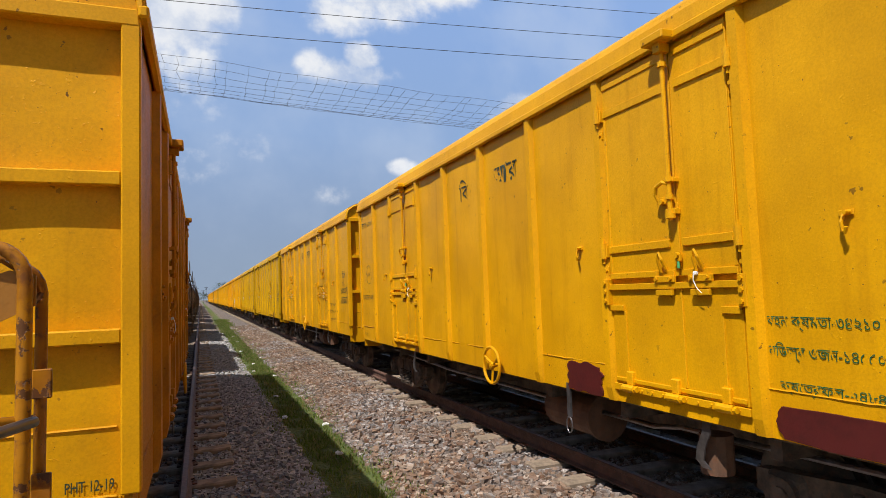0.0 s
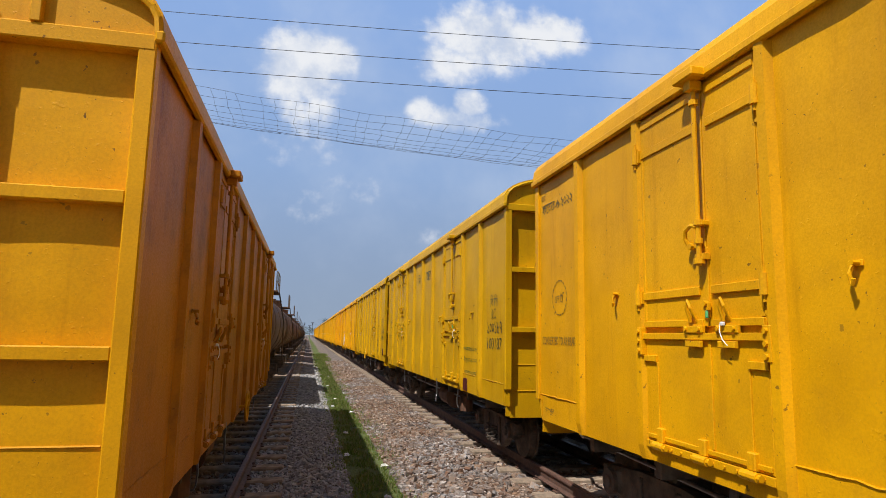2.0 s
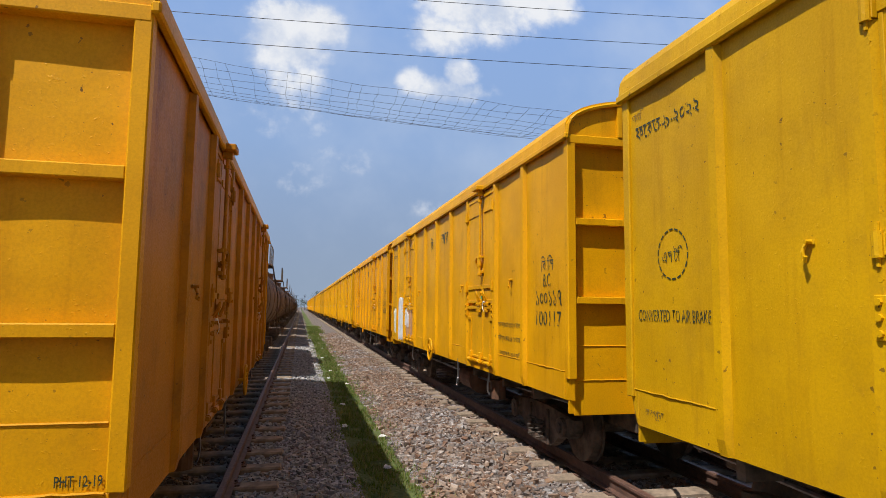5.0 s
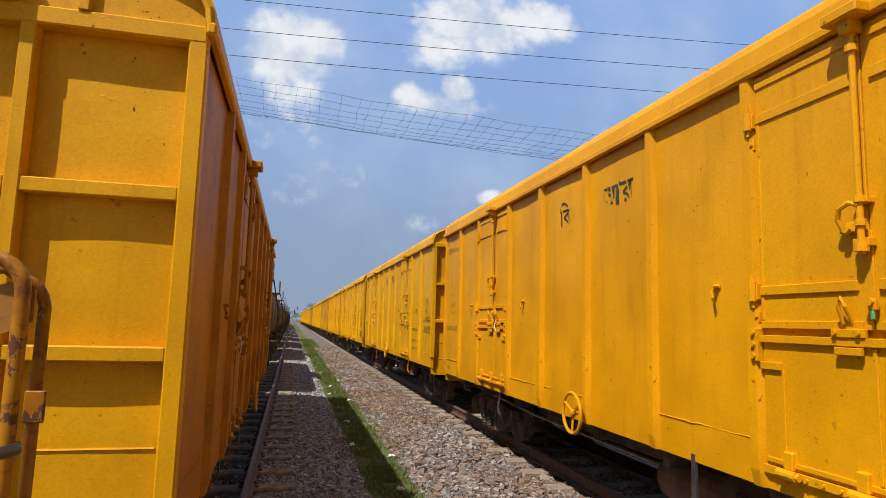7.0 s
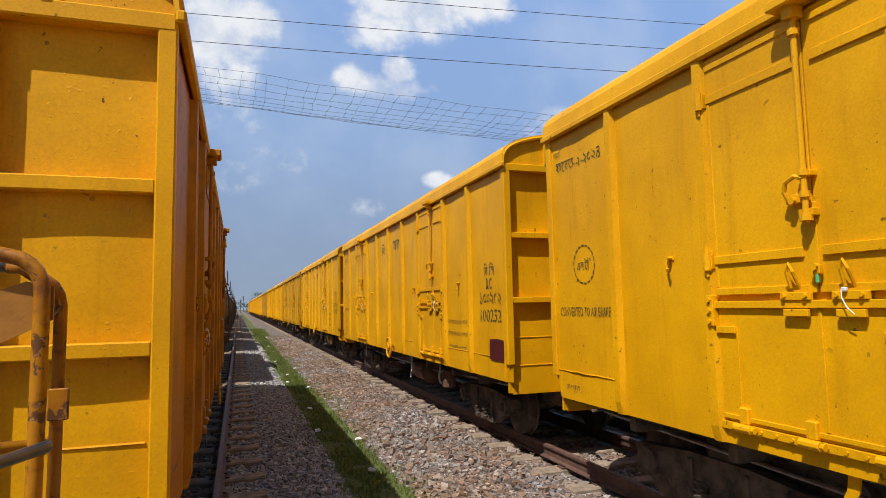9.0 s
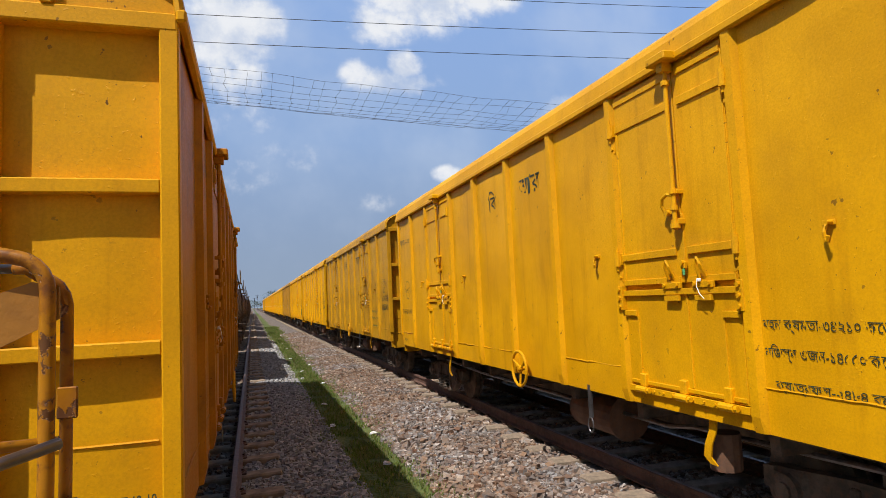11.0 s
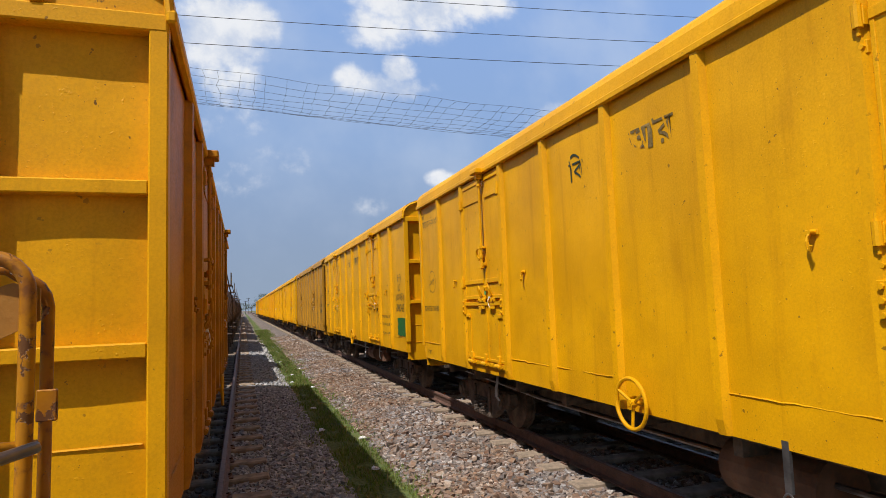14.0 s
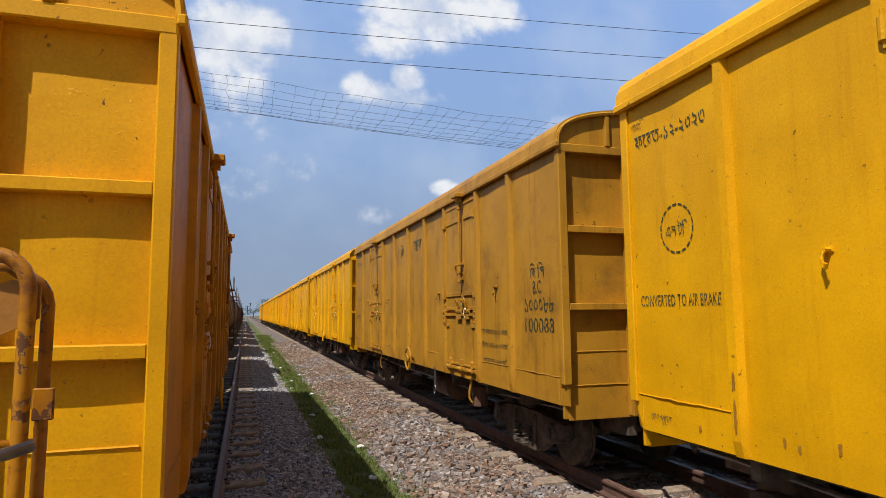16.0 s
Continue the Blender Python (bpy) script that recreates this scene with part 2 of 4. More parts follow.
def build_ground():
    xs = [-2500, -400, -60, -20, -8, -6, -4.5, -3.4, -2.6, -2.3, -1.5, -0.5, 0.1, 0.4, 0.62, 0.85, 1.1, 1.3, 1.4, 1.5, 1.62, 1.75, 1.88, 2.0, 2.1, 2.2,
          2.4, 2.6, 2.75, 2.9, 3.1, 3.5, 4.4, 5.2, 5.9, 6.3, 7, 8, 12, 20, 60, 400, 2500]
    ys = [-300, -60, -20, -8, -4] + [-3 + 0.25 * i for i in range(120)] + [27 + 1.5 * i for i in range(60)] + [120, 150, 200, 300, 500, 900, 1500, 2600]
    bm = fresh()
    grid = []
    for y in ys:
        row = []
        for x in xs:
            lift = 0.0
            if -3 < x < 8 and -5 < y < 120:
                lift = 0.025 * noise.noise((x * 1.3, y * 0.9, 0.3)) + 0.012 * noise.noise((x * 5, y * 5, 2.0))
            row.append(bm.verts.new((x, y, ground_height(x) + lift)))
        grid.append(row)
    for a, b in zip(grid, grid[1:]):
        for i in range(len(xs) - 1):
            bm.faces.new((a[i], a[i + 1], b[i + 1], b[i]))
    ob = new("ground", mesh_of("ground", bm, GROUND, True))
    tagged(ob, "ballast beds with a strip of grass between two tracks", "ground", kind="structure")


def chipped_block(rng, flat):
    """Corners and faces of one piece of crushed stone."""
    v = np.array([(x, y, z) for x in (-1, 1) for y in (-1, 1) for z in (-1, 1)], float)
    v *= rng.uniform(0.35, 1.0, (8, 3))
    v *= rng.uniform(0.75, 1.35, (1, 3)) * (1, 1, flat)
    f = []
    for a, b, c, d in ((0, 1, 3, 2), (4, 6, 7, 5), (0, 4, 5, 1), (2, 3, 7, 6), (0, 2, 6, 4), (1, 5, 7, 3)):
        f += [(a, b, c), (a, c, d)] if rng.uniform() < 0.5 else [(a, b, d), (b, c, d)]
    return v, np.array(f)


def scatter(name, count, span, size, material, seed, label, category, flat=0.8, fall=0.5):
    """Many small angular stones lying on the ground, in one mesh."""
    rng = np.random.default_rng(seed)
    shapes = [chipped_block(rng, flat) for k in range(24)]
    x0, x1, y0, y1 = span
    x = rng.uniform(x0, x1, count)
    y = y0 + (y1 - y0) * rng.uniform(size=count) ** (1 / (1 - fall))
    luck = rng.uniform(size=count)
    on_near = (x < 0.55) & (np.abs((y + 4.2 + 0.39) % 0.78 - 0.39) < 0.13) & (luck < 0.95)
    on_far = (x > 3.50) & (np.abs((y + 4.4 + 0.35) % 0.70 - 0.35) < 0.12) & (luck < 0.93)
    on_rail = (np.abs(x - 3.88) < 0.07) | (np.abs(x - 5.0) < 0.07) | (np.abs(x - 5.67) < 0.07) | (np.abs(x - 0.07) < 0.07)
    keep = ~(on_near | on_far | on_rail)
    x, y = x[keep], y[keep]
    n = len(x)
    s = size * rng.uniform(0.5, 1.5, n) * (1 + 0.02 * np.maximum(0.0, y - 8))
    z = np.interp(x, BED_X, BED_Z) + s * rng.uniform(-0.1, 0.5, n)
    turn = rng.uniform(0, 6.28, n)
    tip = rng.uniform(-0.5, 0.5, n)
    kind = rng.integers(24, size=n)
    base = np.array([v for v, f in shapes])[kind] * s[:, None, None]
    c, d, e, g = np.cos(turn)[:, None], np.sin(turn)[:, None], np.cos(tip)[:, None], np.sin(tip)[:, None]
    bx, by, bz = base[:, :, 0], base[:, :, 1] * e - base[:, :, 2] * g, base[:, :, 1] * g + base[:, :, 2] * e
    vs = np.stack([bx * c - by * d + x[:, None], bx * d + by * c + y[:, None], bz + z[:, None]], 2).reshape(-1, 3)
    fs = (np.array([f for v, f in shapes])[kind] + 8 * np.arange(n)[:, None, None]).reshape(-1, 3)
    me = bpy.data.meshes.new(name)
    me.from_pydata(vs.tolist(), [], fs.tolist())
    me.materials.append(material)
    ob = new(name, me)
    return tagged(ob, label, category, kind="stuff")


def lay_stones(track, material, count, span, size, seed):
    """Single larger stones on top of the bed, each a piece of its own."""
    rng, shape_rng = random.Random(seed), np.random.default_rng(seed)
    shapes = []
    for k in range(12):
        v, f = chipped_block(shape_rng, 0.8)
        me = bpy.data.meshes.new("ballast_stone")
        me.from_pydata(v.tolist(), [], f.tolist())
        me.materials.append(material)
        shapes.append(me)
    for n in range(count):
        x, y = rng.uniform(span[0], span[1]), rng.uniform(span[2], span[3])
        o = part("ballast_stone", shapes[n % 12], None, bpy.data.objects[track])
        r = size * rng.uniform(0.7, 1.4)
        o.location, o.scale, o.rotation_euler = (x, y, ground_height(x) + 0.6 * r), (r, r, r), (rng.uniform(-0.4, 0.4), rng.uniform(-0.4, 0.4), rng.uniform(0, 6.28))


def build_grass():
    rng = np.random.default_rng(5)
    vs, fs = [], []
    for n in range(46000):
        y = -2.5 + 62 * rng.uniform() ** 2.0
        mid, half = 1.74 + 0.06 * math.sin(y * 0.7) + 0.004 * y, 0.46 + 0.08 * math.sin(y * 1.9 + 1)
        x = mid + half * rng.normal() * 0.5
        if noise.noise((x * 3.0, y * 2.2, 0)) < -0.22:
            continue
        h = rng.uniform(0.025, 0.075) * (1 + 0.012 * y)
        w = rng.uniform(0.004, 0.009) * (1 + 0.06 * y)
        a, lean, b = rng.uniform(0, 6.28), rng.uniform(0.0, 0.06), rng.uniform(0, 6.28)
        z = ground_height(x) - 0.005
        k = len(vs)
        vs += [(x - w * math.cos(a), y - w * math.sin(a), z), (x + w * math.cos(a), y + w * math.sin(a), z), (x + lean * math.cos(b), y + lean * math.sin(b), z + h)]
        fs.append((k, k + 1, k + 2))
    me = bpy.data.meshes.new("grass")
    me.from_pydata(vs, [], fs)
    me.materials.append(BLADE)
    tagged(new("grass", me), "short green grass growing between the tracks", "grass", kind="stuff")


# ---------------------------------------------------------------- tracks
def rail_mesh(length):
    """A flat-bottomed rail, its foot at z 0, along y."""
    half = ((0.062, 0.0), (0.062, 0.012), (0.012, 0.028), (0.010, 0.105), (0.034, 0.118), (0.034, 0.142), (0.026, 0.15))
    outline = list(half) + [(-x, z) for x, z in reversed(half)]
    bm = fresh()
    ends = [[bm.verts.new((x, y, z)) for x, z in outline] for y in (0, length)]
    n = len(outline)
    for k in range(n):
        bm.faces.new((ends[0][k], ends[0][(k + 1) % n], ends[1][(k + 1) % n], ends[1][k]))
    bm.faces.new(ends[0][::-1]), bm.faces.new(ends[1])
    return mesh_of("rail", bm, RAIL)


def build_tracks():
    rail_data = rail_mesh(640.0)
    head = fresh()
    box(head, -0.024, 0.024, 0, 640, 0, 0.002)
    head_data = mesh_of("rail_head", head, RAIL_TOP)
    clip_bm = fresh()
    box(clip_bm, -0.11, 0.11, -0.06, 0.06, 0.0, 0.016, 0.004)
    tube(clip_bm, [(0.05, -0.05, 0.02), (0.085, -0.02, 0.04), (0.085, 0.03, 0.04), (0.05, 0.05, 0.03)], 0.009, 6)
    tube(clip_bm, [(-0.05, -0.05, 0.02), (-0.085, -0.02, 0.04), (-0.085, 0.03, 0.04), (-0.05, 0.05, 0.03)], 0.009, 6)
    clip_data = mesh_of("rail_clip", clip_bm, RAIL)
    for name, base_x, base_z, rails, x0, x1, pitch, shift in (
            ("track_near", 0.0, 0.0, (-1.765, -0.70, 0.07), -2.19, 0.56, 0.78, 0.50),
            ("track_far", 0.0, 0.0, (3.88, 5.00, 5.67), 3.48, 6.22, 0.70, 0.3)):
        track = thing(name, "dual gauge railway track with concrete sleepers and rusty rails", "railway track", kind="structure")
        track.location = (base_x, 0, base_z)
        for x in rails:
            r = part("rail", rail_data, None, track)
            r.location = (x, -40, 0.012)
            h = part("rail_head", head_data, None, r, "polished running surface of the rail")
            h.location = (0, 0, 0.15)
        bm = fresh()
        box(bm, x0, x1, -0.11, 0.11, -0.16, 0.0, 0.018)
        data = mesh_of("sleeper", bm, CONCRETE)
        rng = random.Random(3)
        for k in range(150):
            s = part("sleeper", data, None, track)
            s.location = (rng.uniform(-0.02, 0.02), -4.7 + shift + k * pitch, rng.uniform(-0.008, 0.002))
            s.rotation_euler = (0, 0, rng.uniform(-0.012, 0.012))
            if k < 45:
                c = part("rail_clip", clip_data, None, track)
                c.location = (rails[2] if name == "track_near" else rails[0], s.location.y, 0.0)
        rest = fresh()
        for k in range(150, 420):
            y = -4.7 + shift + k * pitch
            box(rest, x0, x1, y - 0.11, y + 0.11, -0.16, 0.0)
        far = part("sleeper_row", rest, CONCRETE, track)
        far["kind"] = "stuff"


# ---------------------------------------------------------------- covered wagon
HALF, LOW, EAVE = 1.17, 0.75, 3.34
POSTS = (0.0, 1.24, 2.31, 3.71, 4.84, 5.99, 7.14, 8.25, 9.64, 10.73, 11.87)
BAYS, LONG = len(POSTS) - 1, POSTS[-1]
DOORS = (2, 7)
DOOR_WIDE = 1.395


def buckle(u, z, side):
    """How far the thin wall plate bulges between its ribs."""
    k = max(i for i, p in enumerate(POSTS[:-1]) if p <= max(u, 0.0))
    within = math.sin(math.pi * (u - POSTS[k]) / (POSTS[k + 1] - POSTS[k]))
    edge = min(1.0, 4 * math.sin(math.pi * (z - LOW) / (EAVE - LOW)))
    return within * edge * (0.016 * noise.noise((u * 1.1, z * 0.9, 4.0 + side)) + 0.008 * noise.noise((u * 2.9, z * 2.3, 9.0)))


def side_sheet(side):
    """The long wall: a thin plate, slightly buckled between the ribs."""
    bm = fresh()
    nu, nz = 100, 20
    rows = []
    for i in range(nu + 1):
        row = []
        for j in range(nz + 1):
            z = LOW + (EAVE - LOW) * j / nz
            cut = 0.02 + 0.11 * max(0.0, (0.98 - z) / (0.98 - LOW))
            u = cut + (LONG - 2 * cut) * i / nu
            row.append(bm.verts.new((side * (HALF + buckle(u, z, side)), u, z)))
        rows.append(row)
    for a, b in zip(rows, rows[1:]):
        for j in range(nz):
            bm.faces.new((a[j], b[j], b[j + 1], a[j + 1]))
    inner = side * (HALF - 0.05)
    c = [bm.verts.new((inner, u, z)) for u in (0.02, LONG - 0.02) for z in (LOW, EAVE)]
    bm.faces.new((c[0], c[1], c[3], c[2]))
    bm.faces.new([r[0] for r in rows] + [c[2], c[0]])
    bm.faces.new([r[-1] for r in reversed(rows)] + [c[1], c[3]])
    bm.faces.new(rows[0][::-1] + [c[0], c[1]])
    bm.faces.new(rows[-1] + [c[3], c[2]])
    return mesh_of("side_wall", bm, PAINT, False)


def rib_mesh(side):
    """A folded upright stiffener with a foot that runs down past the wall's edge."""
    bm = fresh()
    pts = ((-0.066, 0.0), (-0.040, 0.054), (0.024, 0.060), (0.046, 0.0))
    rows = []
    for z, grow in ((LOW + 0.0, 0.6), (LOW + 0.10, 1.0), (EAVE - 0.03, 1.0)):
        rows.append([bm.verts.new((side * (HALF - 0.006 + d * grow), u, z)) for u, d in pts])
    for a, b in zip(rows, rows[1:]):
        for k in range(3):
            bm.faces.new((a[k], a[k + 1], b[k + 1], b[k]))
        bm.faces.new((a[3], a[0], b[0], b[3]))
    bm.faces.new(rows[0]), bm.faces.new(rows[-1][::-1])
    return mesh_of("rib", bm, PAINT)


def weld_bead(bm, side, u0, u1, z, r=0.006, wave=0.006, seed=0.0):
    n = max(4, int((u1 - u0) / 0.05))
    tube(bm, [(side * (HALF + 0.002), u0 + (u1 - u0) * i / n, z + wave * noise.noise((i * 0.45, seed, 0))) for i in range(n + 1)], r, 5)


def roof_mesh():
    bm = fresh()
    n = 22
    prof = []
    for i in range(n + 1):
        a = math.pi * i / n
        prof.append((1.222 * math.cos(a), EAVE + 0.035 + 0.405 * math.sin(a) ** 0.71))
    prof = [(1.222, EAVE - 0.03)] + prof + [(-1.222, EAVE - 0.03)]
    ys = [0.0] + [0.25 + (LONG - 0.5) * k / 20 for k in range(21)] + [LONG]
    top = [[bm.verts.new((x, y, z + (0.006 * noise.noise((x * 2, y * 1.4, 1)) if 2 < i < len(prof) - 3 else 0))) for i, (x, z) in enumerate(prof)] for y in ys]
    low = [[bm.verts.new((x * 0.985, y, z - 0.035 if 0 < i < len(prof) - 1 else z)) for i, (x, z) in enumerate(prof)] for y in ys]
    m = len(prof)
    for grid in (top, low):
        for a, b in zip(grid, grid[1:]):
            for k in range(m - 1):
                bm.faces.new((a[k], a[k + 1], b[k + 1], b[k]))
    for a, b in ((top[0], low[0]), (top[-1], low[-1])):
        for k in range(m - 1):
            bm.faces.new((a[k], b[k], b[k + 1], a[k + 1]))
    for k in (0, m - 1):
        for i in range(len(ys) - 1):
            bm.faces.new((top[i][k], top[i + 1][k], low[i + 1][k], low[i][k]))
    me = mesh_of("roof", bm, PAINT, False)
    return me


def gable_mesh(y, out):
    """The end's top panel under the roof's curve."""
    bm = fresh()
    n = 16
    arc = [(1.20 * math.cos(math.pi * i / n), EAVE + 0.02 + 0.385 * math.sin(math.pi * i / n) ** 0.71) for i in range(n + 1)]
    a = [bm.verts.new((x, y, z)) for x, z in arc]
    b = [bm.verts.new((x, y + out * 0.03, z)) for x, z in arc]
    bm.faces.new(a), bm.faces.new(b[::-1])
    for i in range(n + 1):
        j = (i + 1) % (n + 1)
        bm.faces.new((a[i], a[j], b[j], b[i]))
    return mesh_of("gable", bm, PAINT)


def end_sheet(y, out):
    bm = fresh()
    nx, nz = 24, 20
    rows = []
    for i in range(nx + 1):
        x = -1.15 + 2.3 * i / nx
        rows.append([bm.verts.new((x, y + 0.010 * noise.noise((x * 2, k * 0.3, y)) * min(1, k, nz - k), 0.62 + (EAVE - 0.62) * k / nz)) for k in range(nz + 1)])
    for a, b in zip(rows, rows[1:]):
        for k in range(nz):
            bm.faces.new((a[k], b[k], b[k + 1], a[k + 1]))
    ring = bmesh.ops.extrude_face_region(bm, geom=bm.faces[:])
    for v in ring["geom"]:
        if isinstance(v, bmesh.types.BMVert):
            v.co.y += out * 0.03
    return mesh_of("end_wall", bm, PAINT)


def door_parts(wagon, side, u0):
    """A pair of hinged leaves over a drop flap, with straps, hinges, locking bar, staples and hinge bar."""
    def bx(bm, ua, ub, da, db, za, zb, bevel=0.003):
        box(bm, side * (HALF + da), side * (HALF + db), u0 + ua, u0 + ub, za, zb, bevel)

    def at(u, d, z):
        return (side * (HALF + d), u0 + u, z)
    W, M = DOOR_WIDE, 0.57
    bm = fresh()
    bx(bm, 0.07, M - 0.003, 0.0, 0.020, 1.70, EAVE - 0.05)
    leaf = part("door", bm, PAINT, wagon)
    bm = fresh()
    bx(bm, M + 0.003, W - 0.07, 0.0, 0.024, 1.70, EAVE - 0.05)
    part("door", bm, PAINT, wagon)
    bm = fresh()
    bx(bm, 0.07, W - 0.07, 0.0, 0.020, 0.90, 1.655)
    flap = part("drop_flap", bm, PAINT, wagon)
    for a, b in ((0.075, M - 0.05), (M + 0.05, W - 0.075)):
        for ua, ub, db, za, zb in ((a, b, 0.034, EAVE - 0.13, EAVE - 0.09), (a, b, 0.036, 2.985, 3.045), (a + 0.02, b, 0.040, 1.90, 1.955), (a, b, 0.036, 1.70, 1.745)):
            bm = fresh()
            bx(bm, ua, ub, 0.018, db, za, zb)
            part("strap", bm, PAINT, leaf)
    for ua, ub, za, zb in ((0.075, 0.10, 1.75, 2.98), (W - 0.10, W - 0.075, 1.75, 2.98), (M - 0.02, M + 0.035, 1.75, 2.2)):
        bm = fresh()
        bx(bm, ua, ub, 0.018, 0.031, za, zb)
        part("edge_strip", bm, PAINT, leaf)
    for ua, ub, db, za, zb in ((0.05, W - 0.05, 0.045, 1.615, 1.66), (0.06, 0.22, 0.04, 1.455, 1.50), (W - 0.22, W - 0.06, 0.04, 1.455, 1.50), (0.215, 0.235, 0.03, 0.95, 1.455),
                               (W - 0.235, W - 0.215, 0.03, 0.95, 1.455), (M - 0.01, M + 0.012, 0.03, 0.95, 1.61), (0.08, W - 0.08, 0.031, 0.915, 0.945)):
        bm = fresh()
        bx(bm, ua, ub, 0.018, db, za, zb)
        part("flap_frame", bm, PAINT, flap)
    for z in (3.015, 1.925):
        for u in (0.035, W - 0.035):
            bm = fresh()
            disc(bm, at(u, 0.055, z), (0, 0, 1), 0.026, 0.12, 10)
            bx(bm, u - 0.03, u + 0.03, 0.01, 0.05, z - 0.05, z + 0.05)
            tube(bm, [at(u, 0.055, z - 0.1), at(u, 0.055, z + 0.1)], 0.010, 6)
            part("hinge", bm, PAINT, leaf)
            bm = fresh()
            bx(bm, u - 0.02, u + 0.02, 0.0, 0.03, z - 0.19, z - 0.12)
            disc(bm, at(u, 0.035, z - 0.155), (1, 0, 0), 0.014, 0.03, 8)
            part("stop_lug", bm, PAINT, leaf)
    for u in (0.035, W - 0.035):
        bm = fresh()
        bx(bm, u - 0.03, u + 0.03, 0.0, 0.06, 1.50, 1.70)
        for z in (1.53, 1.60, 1.67):
            disc(bm, at(u, 0.065, z), (1, 0, 0), 0.016, 0.02, 8)
        part("corner_bracket", bm, PAINT, flap)
    # locking bar
    bm = fresh()
    tube(bm, [at(M, 0.075, 2.08), at(M, 0.075, 3.25)], 0.017, 10)
    for z, r in ((3.16, 0.032), (2.36, 0.03), (2.11, 0.036), (2.24, 0.028)):
        disc(bm, at(M, 0.075, z), (0, 0, 1), r, 0.035, 10)
    bx(bm, M - 0.04, M + 0.05, 0.02, 0.075, 2.12, 2.16)
    bx(bm, M - 0.04, M + 0.05, 0.02, 0.075, 2.34, 2.37)
    bar = part("locking_bar", bm, PAINT, leaf)
    bm = fresh()
    tube(bm, [at(M, 0.085, 2.33), at(M + 0.04, 0.10, 2.345), at(M + 0.10, 0.10, 2.32), at(M + 0.12, 0.09, 2.27), at(M + 0.11, 0.07, 2.22)], 0.014, 8)
    bx(bm, M + 0.04, M + 0.13, 0.02, 0.07, 2.20, 2.25)
    disc(bm, at(M + 0.08, 0.075, 2.215), (1, 0, 0), 0.022, 0.03, 8)
    part("bar_handle", bm, PAINT, bar)
    bm = fresh()
    bx(bm, M - 0.11, M + 0.11, 0.03, 0.16, EAVE - 0.035, EAVE + 0.03, 0.01)
    bx(bm, M - 0.035, M + 0.035, 0.03, 0.12, EAVE - 0.10, EAVE - 0.03)
    part("bar_bracket", bm, PAINT, leaf)
    # hasps and padlock
    for u, z in ((0.37, 1.79), (0.70, 1.79)):
        bm = fresh()
        tube(bm, [at(u - 0.02, 0.03, z - 0.06), at(u - 0.02, 0.08, z + 0.03), at(u, 0.085, z + 0.075), at(u + 0.022, 0.08, z + 0.03), at(u + 0.022, 0.05, z - 0.06)], 0.011, 7)
        part("hasp", bm, PAINT, leaf)
        bm = fresh()
        bx(bm, u - 0.10, u + 0.10, 0.03, 0.055, 1.66, 1.705)
        bx(bm, u - 0.08, u + 0.08, 0.035, 0.06, 1.57, 1.61)
        for k in (-0.07, 0.07):
            disc(bm, at(u + k, 0.06, 1.685), (1, 0, 0), 0.013, 0.02, 7)
        part("hasp_plate", bm, PAINT, leaf)
    bm = fresh()
    bx(bm, M - 0.045, M, 0.035, 0.06, 1.80, 1.85)
    disc(bm, at(M - 0.02, 0.06, 1.84), (1, 0, 0), 0.02, 0.03, 8)
    part("staple", bm, PAINT, leaf)
    bm = fresh()
    bx(bm, M - 0.032, M - 0.012, 0.045, 0.06, 1.75, 1.80, 0.005)
    part("seal", bm, SEAL, leaf, "green plastic seal on the door hasp")
    bm = fresh()
    tube(bm, [at(0.40, 0.07, 1.72), at(0.39, 0.085, 1.67), at(0.36, 0.09, 1.62), at(0.33, 0.08, 1.585)], 0.003, 6)
    bx(bm, 0.375, 0.405, 0.05, 0.075, 1.70, 1.725, 0.006)
    part("wire_tag", bm, LITTER, leaf, "pale wire and tag tied to the hasp")
    # flap hinges on their bar
    bm = fresh()
    bx(bm, 0.06, W - 0.05, 0.012, 0.03, 0.845, 0.895)
    for k in range(11):
        disc(bm, at(0.14 + k * 0.11, 0.034, 0.87), (1, 0, 0), 0.012, 0.014, 6)
    part("hinge_bar", bm, PAINT, flap)
    for u in (0.22, 0.66, W - 0.26):
        bm = fresh()
        disc(bm, at(u, 0.055, 0.875), (0, 1, 0), 0.028, 0.13, 10)
        bx(bm, u - 0.035, u + 0.035, 0.012, 0.05, 0.90, 1.0, 0.006)
        disc(bm, at(u - 0.075, 0.055, 0.875), (0, 1, 0), 0.020, 0.03, 8)
        part("flap_hinge", bm, PAINT, flap)


def wheel_mesh():
    bm = fresh()
    disc(bm, (0, 0, 0), (1, 0, 0), 0.36, 0.09, 28)
    disc(bm, (0.055, 0, 0), (1, 0, 0), 0.39, 0.025, 28)
    disc(bm, (-0.05, 0, 0), (1, 0, 0), 0.10, 0.06, 14)
    return mesh_of("wheel", bm, UNDER)


